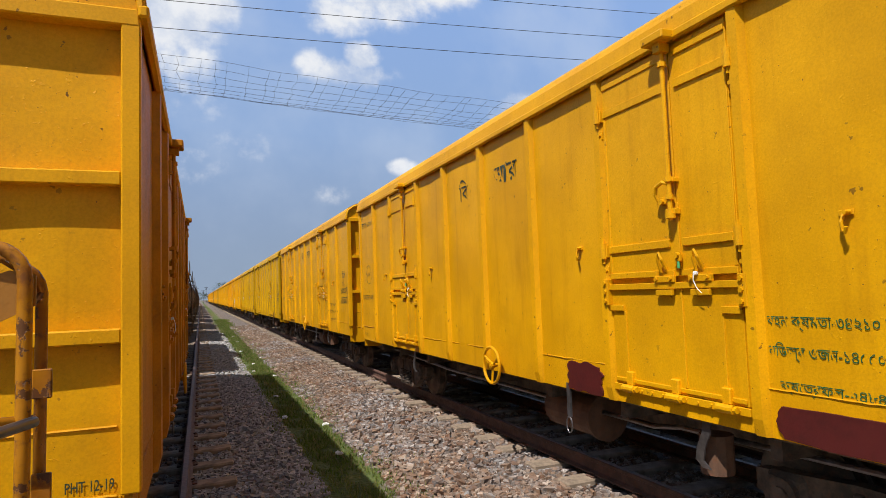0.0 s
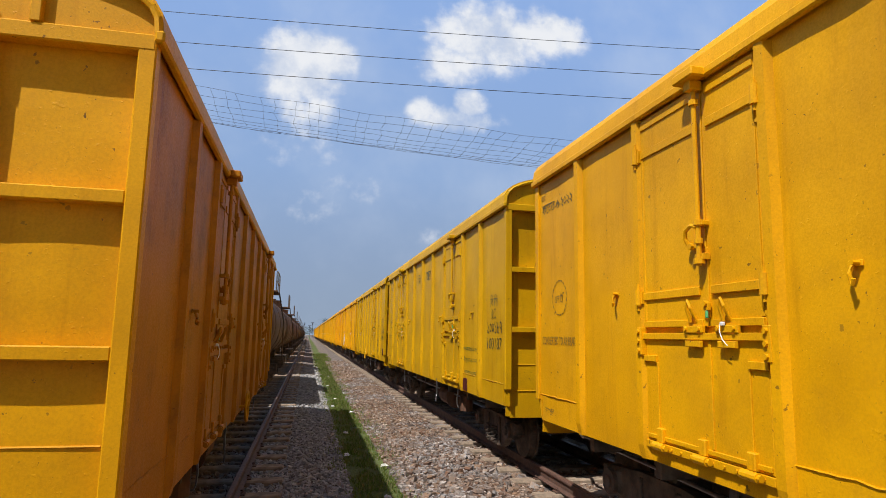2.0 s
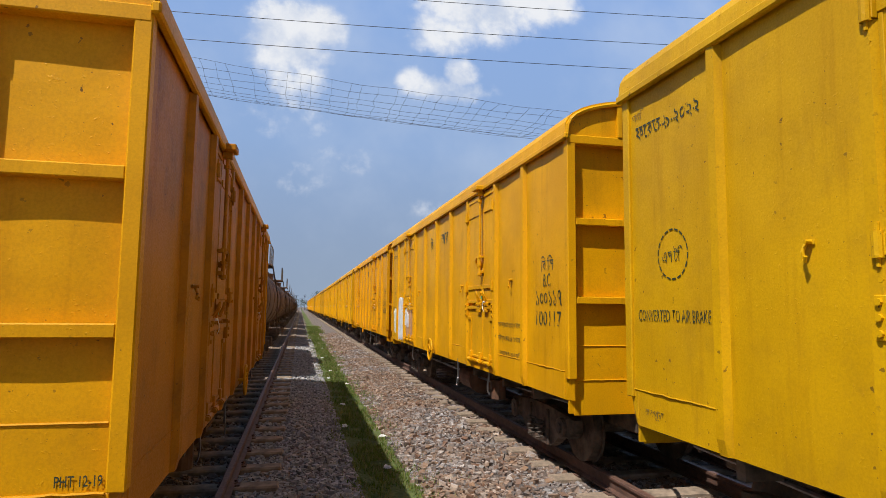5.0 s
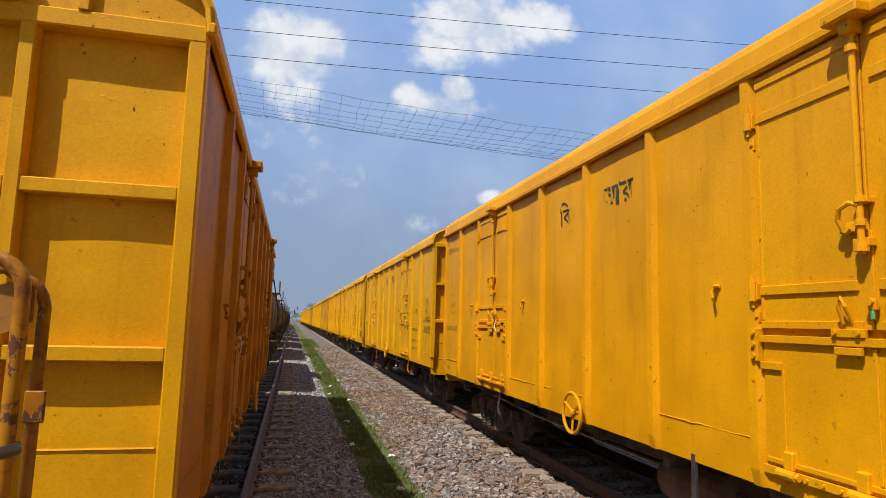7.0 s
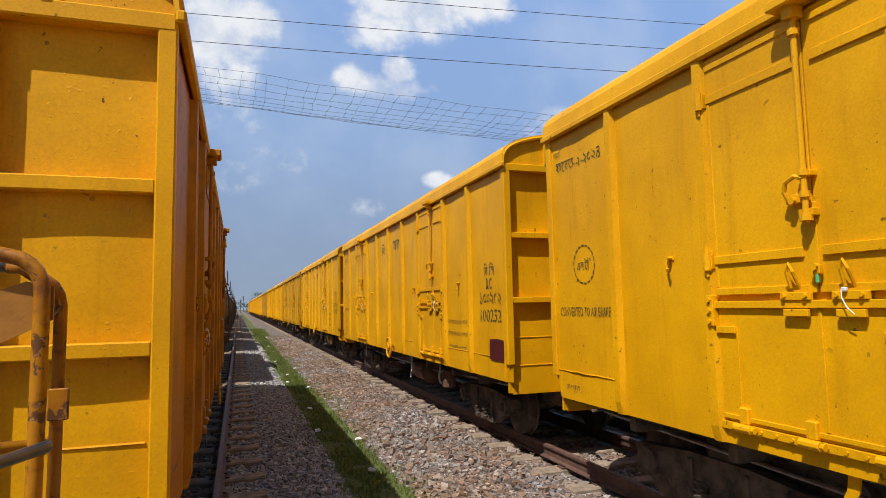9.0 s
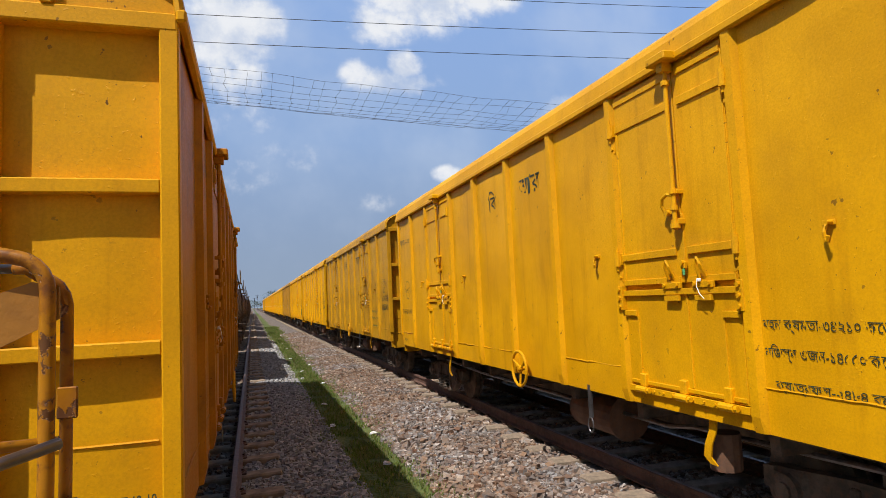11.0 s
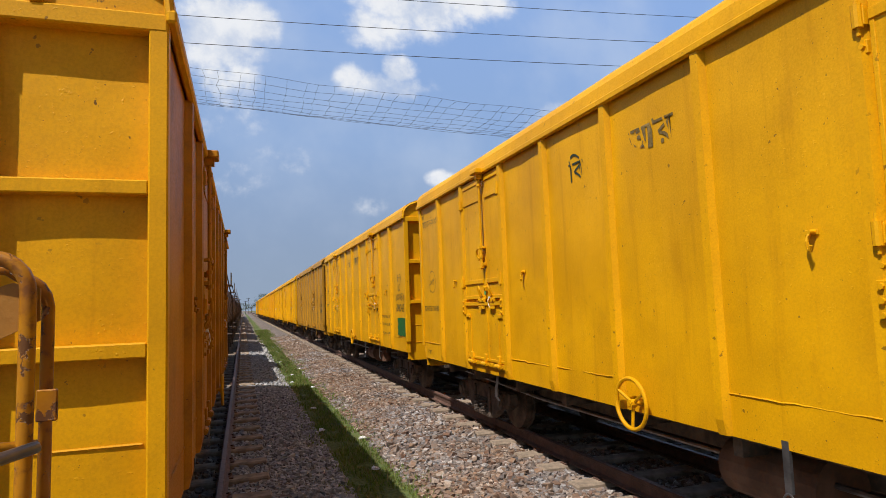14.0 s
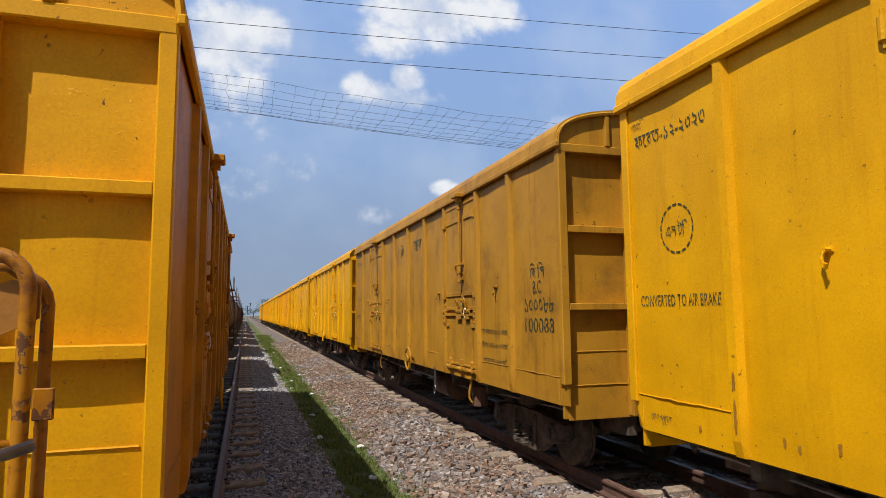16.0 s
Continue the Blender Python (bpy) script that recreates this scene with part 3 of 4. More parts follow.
def bogie(wagon, y, drop=0.0):
    bm = fresh()
    for s in (-1, 1):
        x = s * 0.74
        side_plate = [(-0.98, 0.64), (-0.98, 0.50), (-0.62, 0.44), (-0.47, 0.31), (-0.30, 0.23), (0.30, 0.23), (0.47, 0.31), (0.62, 0.44), (0.98, 0.50), (0.98, 0.64), (0.30, 0.70), (-0.30, 0.70)]
        a = [bm.verts.new((x - 0.05, y + q, z)) for q, z in side_plate]
        b = [bm.verts.new((x + 0.05, y + q, z)) for q, z in side_plate]
        bm.faces.new(a), bm.faces.new(b[::-1])
        for i in range(12):
            j = (i + 1) % 12
            bm.faces.new((a[i], a[j], b[j], b[i]))
        box(bm, x + s * 0.04, x + s * 0.085, y - 0.32, y + 0.32, 0.24, 0.33, 0.015)
        for k in (-0.28, 0.28):
            box(bm, x + s * 0.04, x + s * 0.08, y + k - 0.03, y + k + 0.03, 0.32, 0.66, 0.01)
        for k in (-0.75, 0.75):
            box(bm, x - 0.08, x + 0.08, y + k - 0.14, y + k + 0.14, 0.42, 0.66, 0.03)
            disc(bm, (x + s * 0.09, y + k, 0.525), (1, 0, 0), 0.115, 0.06, 14)
            disc(bm, (x + s * 0.125, y + k, 0.525), (1, 0, 0), 0.06, 0.03, 10)
    box(bm, -0.75, 0.75, y - 0.16, y + 0.16, 0.38, 0.72 + drop, 0.02)
    frame_ob = part("bogie", bm, UNDER, wagon, "dark greasy steel bogie")
    frame_ob.location = (0, 0, -drop)
    for s in (-1, 1):
        for k in (-0.13, 0.13):
            bm = fresh()
            tube(bm, [(s * 0.84 + 0.05 * math.cos(h * 0.55), y + k + 0.05 * math.sin(h * 0.55), 0.28 + h * 0.0046) for h in range(0, 54, 2)], 0.012, 4)
            part("spring", bm, SPRING, frame_ob)
    for s in (-1, 1):
        for k in (-0.75, 0.75):
            w = part("wheel", WHEEL, None, frame_ob)
            w.matrix_basis = pose(s * 0.57, y + k, 0.525, 0, 0, 0 if s < 0 else 180)
    for k in (-0.75, 0.75):
        bm = fresh()
        tube(bm, [(-0.6, y + k, 0.525), (0.6, y + k, 0.525)], 0.06, 10)
        part("axle", bm, UNDER, frame_ob)


def covered_wagon(side, drop=0.0):
    """One bogie covered wagon; its detailed wall is at the given side, its near end at y 0, its track's middle at x 0."""
    wagon = thing("covered_wagon", "yellow covered freight wagon with ribbed walls", "freight wagon", "wagons of the goods trains")
    part("side_wall", side_sheet(side), None, wagon)
    part("side_wall", side_sheet(-side), None, wagon)
    roof = part("roof", roof_mesh(), None, wagon)
    for s in (side, -side):
        bm = fresh()
        box(bm, s * 1.185, s * 1.236, -0.03, LONG + 0.03, EAVE - 0.035, EAVE + 0.03, 0.012)
        part("gutter", bm, PAINT, roof)
    floor_bm = fresh()
    box(floor_bm, -1.1, 1.1, 0.2, LONG - 0.2, 0.72, 0.80)
    part("floor_plate", floor_bm, UNDER, wagon)
    # ribs
    for s in (side, -side):
        data = rib_mesh(s)
        for k in range(1, BAYS):
            r = part("rib", data, None, wagon)
            r.location = (0, POSTS[k], 0)
    # seams of the lower plates
    for k in range(BAYS):
        if k in DOORS:
            continue
        if k in (4, 8):
            continue
        bm = fresh()
        weld_bead(bm, side, POSTS[k] + 0.06, POSTS[k + 1] - 0.06, 1.02 + 0.07 * noise.noise((k * 3.1, 0, 0)), 0.006, 0.010, k)
        if k in (0, 9):
            tube(bm, [(side * (HALF + 0.002), POSTS[k] + (0.14 if k == 0 else 1.0), z) for z in (0.80, 0.90, 1.0)], 0.006, 5)
        part("weld_seam", bm, PAINT, wagon)
    # ends
    for y, out in ((0.0, -1), (LONG, 1)):
        inner = y - out * 0.092
        end = part("end_wall", end_sheet(inner, -out), None, wagon)
        for s in (-1, 1):
            bm = fresh()
            box(bm, s * 1.105, s * 1.195, y, inner, 0.955, EAVE + 0.01, 0.008)
            part("corner_post", bm, PAINT, end)
        for x in (-0.39, 0.39):
            bm = fresh()
            box(bm, x - 0.034, x + 0.034, y, inner, 0.62, EAVE - 0.07, 0.006)
            part("end_post", bm, PAINT, end)
        for z0, z1 in ((2.452, 2.522), (1.677, 1.747)):
            for x0, x1 in ((-1.105, -0.424), (-0.356, 0.356), (0.424, 1.105)):
                bm = fresh()
                box(bm, x0, x1, y - out * 0.004, inner, z0, z1, 0.006)
                part("end_rib", bm, PAINT, end)
        bm = fresh()
        box(bm, -1.19, 1.19, y + out * 0.003, inner, EAVE - 0.075, EAVE + 0.015, 0.008)
        part("end_beam", bm, PAINT, end)
        bm = fresh()
        tube(bm, [(-1.08 + 0.09 * i, inner + out * 0.003, 1.268 + 0.004 * noise.noise((i, y, 0))) for i in range(25)], 0.007, 5)
        tube(bm, [(-1.08 + 0.045 * i, y - out * 0.084, 0.937 + 0.009 * noise.noise((i * 0.8, y, 3))) for i in range(49)], 0.008, 5)
        part("weld_seam", bm, PAINT, end)
        part("gable", gable_mesh(y - out * 0.03, -out), None, end)
        for x in (-0.62, 0.62):
            bm = fresh()
            box(bm, x - 0.025, x + 0.025, y + out * 0.012, y - out * 0.032, EAVE + 0.015, EAVE + 0.345, 0.004)
            part("gable_rib", bm, PAINT, end)
        bm = fresh()
        for i in range(24):
            a, b = math.pi * i / 24, math.pi * (i + 1) / 24
            tube(bm, [(1.20 * math.cos(t), y + out * 0.004, EAVE + 0.012 + 0.39 * math.sin(t) ** 0.71) for t in (a, b)], 0.022, 6, False)
        part("gable_rim", bm, PAINT, end)
        bm = fresh()
        box(bm, -0.32, 0.32, y + out * 0.09, y - out * 0.032, EAVE + 0.03, EAVE + 0.30, 0.012)
        part("vent_box", bm, PAINT, end)
        # headstock, buffer coupling and hose
        bm = fresh()
        box(bm, -1.103, 1.103, y - out * 0.086, inner, 0.60, 0.935, 0.004)
        part("headstock", bm, PAINT, end)
        bm = fresh()
        tube(bm, [(0, inner, 0.70), (0, y + out * 0.42, 0.70)], 0.07, 10)
        box(bm, -0.13, 0.13, y + out * 0.40, y + out * 0.60, 0.58, 0.82, 0.03)
        part("coupler", bm, UNDER, end)
        bm = fresh()
        tube(bm, [(-0.35, y, 0.66), (-0.36, y + out * 0.15, 0.55), (-0.3, y + out * 0.35, 0.42), (-0.2, y + out * 0.55, 0.5)], 0.025, 8)
        part("brake_hose", bm, UNDER, end)
    # doors
    for k in DOORS:
        door_parts(wagon, side, POSTS[k])
    # hooks beside the doors
    for u in (1.72, 4.08, 7.75, 10.05):
        bm = fresh()
        box(bm, side * HALF, side * (HALF + 0.010), u - 0.045, u + 0.035, 1.965, 1.995, 0.003)
        tube(bm, [(side * (HALF + 0.015), u, 1.98), (side * (HALF + 0.035), u + 0.005, 1.93), (side * (HALF + 0.03), u, 1.89), (side * (HALF + 0.05), u - 0.025, 1.88), (side * (HALF + 0.055), u - 0.035, 1.905)], 0.010, 7)
        tube(bm, [(side * (HALF + 0.005), u - 0.025, 1.98), (side * (HALF + 0.05), u - 0.025, 1.98)], 0.012, 7)
        part("hook", bm, PAINT, wagon)
    # hand brake wheel
    bm = fresh()
    c = (side * (HALF + 0.10), 5.72, 0.83)
    ring = [(c[0], c[1] + 0.195 * math.cos(2 * math.pi * k / 28), c[2] + 0.195 * math.sin(2 * math.pi * k / 28)) for k in range(29)]
    tube(bm, ring, 0.017, 8, False)
    wheel = part("handwheel", bm, PAINT, wagon, "yellow hand brake wheel")
    bm = fresh()
    for k in range(3):
        a = 2 * math.pi * k / 3 + 0.5
        tube(bm, [(c[0] - side * 0.02, c[1], c[2]), (c[0], c[1] + 0.19 * math.cos(a), c[2] + 0.19 * math.sin(a))], 0.013, 6)
    tube(bm, [(c[0] - side * 0.45, c[1], c[2]), (c[0] + side * 0.02, c[1], c[2])], 0.02, 8)
    disc(bm, (c[0] - side * 0.01, c[1], c[2]), (1, 0, 0), 0.035, 0.05, 10)
    part("spokes", bm, PAINT, wheel)
    # release levers
    for u, mat in ((2.80, BARE), (8.75, BARE)):
        bm = fresh()
        line = [(-0.06, 0.0, 0.80), (-0.05, 0.01, 0.66), (-0.05, 0.06, 0.56), (-0.06, 0.09, 0.47), (-0.07, 0.04, 0.42)]
        pts = [(side * (HALF + d), u + w, z) for d, w, z in line]
        for p, q in zip(pts, pts[1:]):
            vs = [bm.verts.new((x + dx, y + dy, z)) for (x, y, z), dy in ((p, -0.035), (p, 0.035), (q, 0.035), (q, -0.035)) for dx in (-0.006, 0.006)]
            for f in ((0, 2, 4, 6), (1, 7, 5, 3), (0, 1, 3, 2), (4, 5, 7, 6), (2, 3, 5, 4), (6, 7, 1, 0)):
                bm.faces.new([vs[i] for i in f])
        part("brake_lever", bm, mat, wagon)
    bm = fresh()
    box(bm, side * (HALF - 0.02), side * (HALF + 0.0), 4.35, 4.40, 0.50, 0.80)
    tube(bm, [(side * HALF, 4.375 + 0.045 * math.sin(2 * math.pi * k / 14), 0.43 + 0.07 * math.cos(2 * math.pi * k / 14)) for k in range(15)], 0.007, 6, False)
    part("safety_hanger", bm, BARE, wagon)
    # underframe
    bm = fresh()
    for x in (-0.36, 0.36):
        box(bm, x - 0.06, x + 0.06, 0.13, LONG - 0.13, 0.40, 0.74, 0.01)
    for k in range(1, 10):
        box(bm, -1.08, 1.08, POSTS[k] - 0.04, POSTS[k] + 0.04, 0.60, 0.73)
    part("underframe", bm, UNDER, wagon, "dark steel underframe")
    bm = fresh()
    disc(bm, (side * 0.75, 4.8, 0.45), (0, 1, 0), 0.20, 0.75, 18)
    disc(bm, (side * 0.75, 4.40, 0.45), (0, 1, 0), 0.22, 0.04, 18)
    disc(bm, (side * 0.75, 5.20, 0.45), (0, 1, 0), 0.13, 0.12, 14)
    part("brake_cylinder", bm, RUSTY, wagon, "rusty brake cylinder")
    bm = fresh()
    tube(bm, [(side * 0.80, 0.4, 0.62), (side * 0.80, 3.4, 0.55), (side * 0.80, 3.7, 0.50), (side * 0.80, 8.2, 0.50), (side * 0.80, LONG - 0.3, 0.62)], 0.02, 8)
    part("brake_pipe", bm, BARE, wagon, "thin pale brake pipe")
    bm = fresh()
    tube(bm, [(side * 0.95, 2.9, 0.62), (side * 0.95, 2.9, 0.40), (side * 0.95, 2.9, 0.36)], 0.11, 12)
    part("valve_pot", bm, RUSTY, wagon)
    bogie(wagon, 1.75, drop), bogie(wagon, LONG - 1.75, drop)
    return wagon


def paint_over(wagon, colour, age):
    for o in wagon.children_recursive:
        o.color = (*colour, age)


# lettering
LETTERING = {}


def cut_bridges(me, step):
    """Cuts the narrow slanting gaps that a stencil leaves in its letters."""
    bm = fresh()
    bm.from_mesh(me)
    wide = max(abs(v.co.x) for v in bm.verts) + 0.4
    way = Vector((0.94, 0.34, 0.0))
    spots = np.arange(-wide, wide, step)
    for q in spots:
        for d in (q, q + 0.10):
            bmesh.ops.bisect_plane(bm, geom=bm.verts[:] + bm.edges[:] + bm.faces[:], plane_co=way * d, plane_no=way)
    gone = [f for f in bm.faces if (f.calc_center_median().dot(way) + wide) % step < 0.10]
    bmesh.ops.delete(bm, geom=gone, context="FACES")
    bm.to_mesh(me)
    bm.free()


def set_type(bodies):
    """Turns every text of the place into a flat mesh one unit high, in one go."""
    made = {}
    for body in bodies:
        c = bpy.data.curves.new("lettering", "FONT")
        c.body, c.size, c.resolution_u, c.offset = body, 1.0, 2, 0.012 if body[0] == "P" else 0.002
        made[body] = new("lettering", c)
    graph = bpy.context.evaluated_depsgraph_get()
    for body, ob in made.items():
        me = bpy.data.meshes.new_from_object(ob.evaluated_get(graph))
        co = np.array([v.co[:] for v in me.vertices])
        low, high = co.min(0), co.max(0)
        for v in me.vertices:
            v.co = ((v.co.x - (low[0] + high[0]) / 2) / (high[1] - low[1]), (v.co.y - (low[1] + high[1]) / 2) / (high[1] - low[1]), 0)
        if body[0] != "P":
            cut_bridges(me, 0.95 if body in NOTES else 0.62)
        LETTERING[body] = (me, (high[0] - low[0]) / (high[1] - low[1]))
    for ob in made.values():
        bpy.data.objects.remove(ob)


def text_object(body, height, material, parent, width=None):
    me, wide = LETTERING[body]
    me = me.copy()
    sx = width / wide if width else height
    for v in me.vertices:
        v.co = (v.co.x * sx, v.co.y * height, 0)
    me.materials.clear()
    me.materials.append(material)
    return part("stencil", me, None, parent)


def letter(wagon, side, body, u, z, height, material, width=None):
    """Stencilled letters on the wall, read from outside."""
    ob = text_object(body, height, material, wagon, width)
    for v in ob.data.vertices:
        v.co.z = buckle(u + side * v.co.x, z + v.co.y, side)
    ob.matrix_basis = pose(side * (HALF + 0.005), u, z, 90, 0, 90 * side)
    return ob


def ring_mark(wagon, side, u, z, r, material):
    bm = fresh()
    for k in range(18):
        a = [2 * math.pi * (k + f) / 18 for f in (0.0, 0.35, 0.72)]
        spots = [(u + q * math.cos(t), z + q * math.sin(t)) for t in a for q in (r, r + 0.012)]
        v = [bm.verts.new((side * (HALF + 0.005 + buckle(y, h, side)), y, h)) for y, h in spots]
        bm.faces.new((v[0], v[1], v[3], v[2])), bm.faces.new((v[2], v[3], v[5], v[4]))
    part("stencil_ring", bm, material, wagon)["kind"] = "stuff"


def blot(name, wagon, side, u0, u1, z0, z1, material, rough=0.18, seed=0.0, label="", d=0.016):
    """A brushed patch of another paint with an uneven edge, lying on the wall."""
    bm = fresh()
    n, cu, cz = 40, (u0 + u1) / 2, (z0 + z1) / 2
    ring = []
    for k in range(n):
        a = 2 * math.pi * k / n
        c, s = math.cos(a), math.sin(a)
        q = max(abs(c), abs(s)) ** -0.8 * (1 + rough * noise.noise((c * 2.2 + seed, s * 2.2, seed * 3)) + rough * 0.5 * noise.noise((c * 7 + seed, s * 7, 1)))
        ring.append((cu + (u1 - u0) / 2 * c * q, cz + (z1 - z0) / 2 * s * q))
    outer = [bm.verts.new((side * (HALF + d), u, z)) for u, z in ring]
    inner = [bm.verts.new((side * (HALF - 0.03), u, z)) for u, z in ring]
    bm.faces.new(outer)
    for k in range(n):
        bm.faces.new((outer[k], outer[(k + 1) % n], inner[(k + 1) % n], inner[k]))
    return part(name, bm, material, wagon, label)


def strokes(name, wagon, side, u0, u1, z0, z1, material, seed, label, ragged=0.12, d=0.016, lean=0.0):
    """A patch of paint put on with upright or leaning brush strokes, its top and foot uneven."""
    rng = random.Random(seed)
    n = max(4, int((u1 - u0) / 0.02))
    high, low = [], []
    for k in range(n):
        top, foot = z1 - ragged * rng.random() ** 1.5, z0 + ragged * rng.random() ** 1.5
        for q in (k, k + 0.96):
            u = u0 + (u1 - u0) * q / n
            t, f = top + rng.uniform(-0.02, 0.02), foot + rng.uniform(-0.02, 0.02)
            high.append((u + lean * (t - z0), t)), low.append((u + lean * (f - z0), f))
    bm = fresh()
    a = [[bm.verts.new((side * (HALF + x), u, z)) for u, z in high] for x in (d, d - 0.012)]
    b = [[bm.verts.new((side * (HALF + x), u, z)) for u, z in low] for x in (d, d - 0.012)]
    for k in range(2 * n - 1):
        bm.faces.new((a[0][k], a[0][k + 1], b[0][k + 1], b[0][k]))
        bm.faces.new((a[0][k], a[1][k], a[1][k + 1], a[0][k + 1])), bm.faces.new((b[0][k], b[0][k + 1], b[1][k + 1], b[1][k]))
    bm.faces.new((a[0][0], b[0][0], b[1][0], a[1][0])), bm.faces.new((a[0][-1], a[1][-1], b[1][-1], b[0][-1]))
    return part(name, bm, material, wagon, label)


YELLOW, ORANGE, LEMON, BROWN, OCHRE = (0.755, 0.376, 0.001), (0.77, 0.350, 0.001), (0.63, 0.355, 0.0015), (0.48, 0.240, 0.022), (0.59, 0.300, 0.008)
# colour, age, number, number in the local script, year mark
FLEET = {
    -2: (YELLOW, 0.1, "", "", ""), -1: (YELLOW, 0.1, "100081", "১০০০৮১", "১-২০২৩"), 0: (YELLOW, 0.25, "100007", "১০০০০৭", "৬-২০২২"),
    1: (LEMON, 0.25, "100187", "১০০১৮৭", "৩-২০২২"), 2: (LEMON, 0.35, "100398", "১০০৩৯৮", "৯-২০২২"), 3: (YELLOW, 0.25, "100117", "১০০১১৭", "৫-২০২৩"),
    4: (ORANGE, 0.05, "100262", "১০০২৬২", "২-২০২৪"), 5: (YELLOW, 0.1, "100322", "১০০৩২২", "২-২০২৪"), 6: (YELLOW, 0.2, "100252", "১০০২৫২", "৪-২০২৩"),
    7: (YELLOW, 0.25, "100331", "১০০৩৩১", "১২-২০২৩"), 8: (OCHRE, 0.85, "100046", "১০০০৪৬", "১২-২০২২"), 9: (YELLOW, 0.2, "100345", "১০০৩৪৫", "৭-২০২৩"),
    10: (YELLOW, 0.1, "100042", "১০০০৪২", "১২-২০২৩"), 11: (BROWN, 0.8, "100088", "১০০০৮৮", "৮-২০২১"), 12: (YELLOW, 0.2, "", "", ""),
    13: (YELLOW, 0.15, "", "", ""), 14: (ORANGE, 0.15, "", "", ""), 15: (YELLOW, 0.3, "", "", ""), 16: (YELLOW, 0.1, "", "", ""),
    17: (ORANGE, 0.1, "", "", ""), 18: (YELLOW, 0.1, "", "", ""), 19: (BROWN, 0.6, "", "", ""), 20: (YELLOW, 0.2, "", "", ""),
}
NOTES = ("বহন ক্ষমতা-৩৪২১০ কেজি", "নিজস্ব ওজন-১৪৫৫০ কেজি", "ক্ষেত্রফল-২৪৮৪ বমি")
LABELS = {YELLOW: "bright yellow covered freight wagon with ribbed walls", ORANGE: "warm orange-yellow covered freight wagon with ribbed walls",
          LEMON: "greenish yellow covered freight wagon, scuffed paint", BROWN: "brown-stained dusty yellow covered freight wagon",
          OCHRE: "ochre covered freight wagon with dark stains on its doors"}


def mark_wagon(w, n, side=-1):
    """What sets one wagon apart: number, notes and patches."""
    colour, age, number, native, year = FLEET[n]
    if not number:
        return
    big = BLACK_INK
    low = -0.075 if n == 10 else 0.0
    letter(w, side, "িব.িস", 0.56, 2.11 - low, 0.165, big)
    letter(w, side, "B.C", 0.57, 1.93 - low, 0.14, big, 0.20)
    letter(w, side, native, 0.55, 1.74 - low, 0.16, big, 0.70)
    letter(w, side, number, 0.55, 1.525 - low, 0.155, big, 0.68)
    ink = GREEN_INK if n in (-1, 1, 8, 9) else (BLACK_INK if n % 2 or n == 10 else FADED_INK)
    first, second, third = (1.50, 1.24, 1.07) if n == 5 else (1.42, 1.25, 1.06)
    letter(w, side, NOTES[0], 1.79, first, 0.105, ink, 0.88)
    letter(w, side, NOTES[1], 1.79, second, 0.105, ink, 0.88)
    letter(w, side, NOTES[2], 1.79, third, 0.09, ink, 0.76)
    letter(w, side, "আর", 4.32 if n == 8 else 5.40, 2.90, 0.215, BLACK_INK if n != 9 else FADED_INK)
    letter(w, side, "িব", 6.52, 2.89, 0.265, BLACK_INK)
    tail = FADED_INK if n in (0, 3, 4, 6) else BLACK_INK
    up, low = (2.26, 1.74) if n == 10 else ((1.87, 1.44) if n == 7 else (2.02, 1.585))
    letter(w, side, "CONVERTED TO AIR BRAKE", 11.27, low, 0.085, tail, 0.86)
    letter(w, side, "এল.টি", 11.25, up, 0.11, tail, 0.24)
    ring_mark(w, side, 11.25, up, 0.17, tail)
    letter(w, side, "গমি", 11.66, 3.15, 0.08, FADED_INK)
    letter(w, side, "ফেরত-" + year, 11.30, 2.84 if n == 7 else 3.00, 0.11, BLACK_INK, 0.80)
    letter(w, side, "রংপুর", 11.52, 0.86, 0.07, FADED_INK, 0.24)


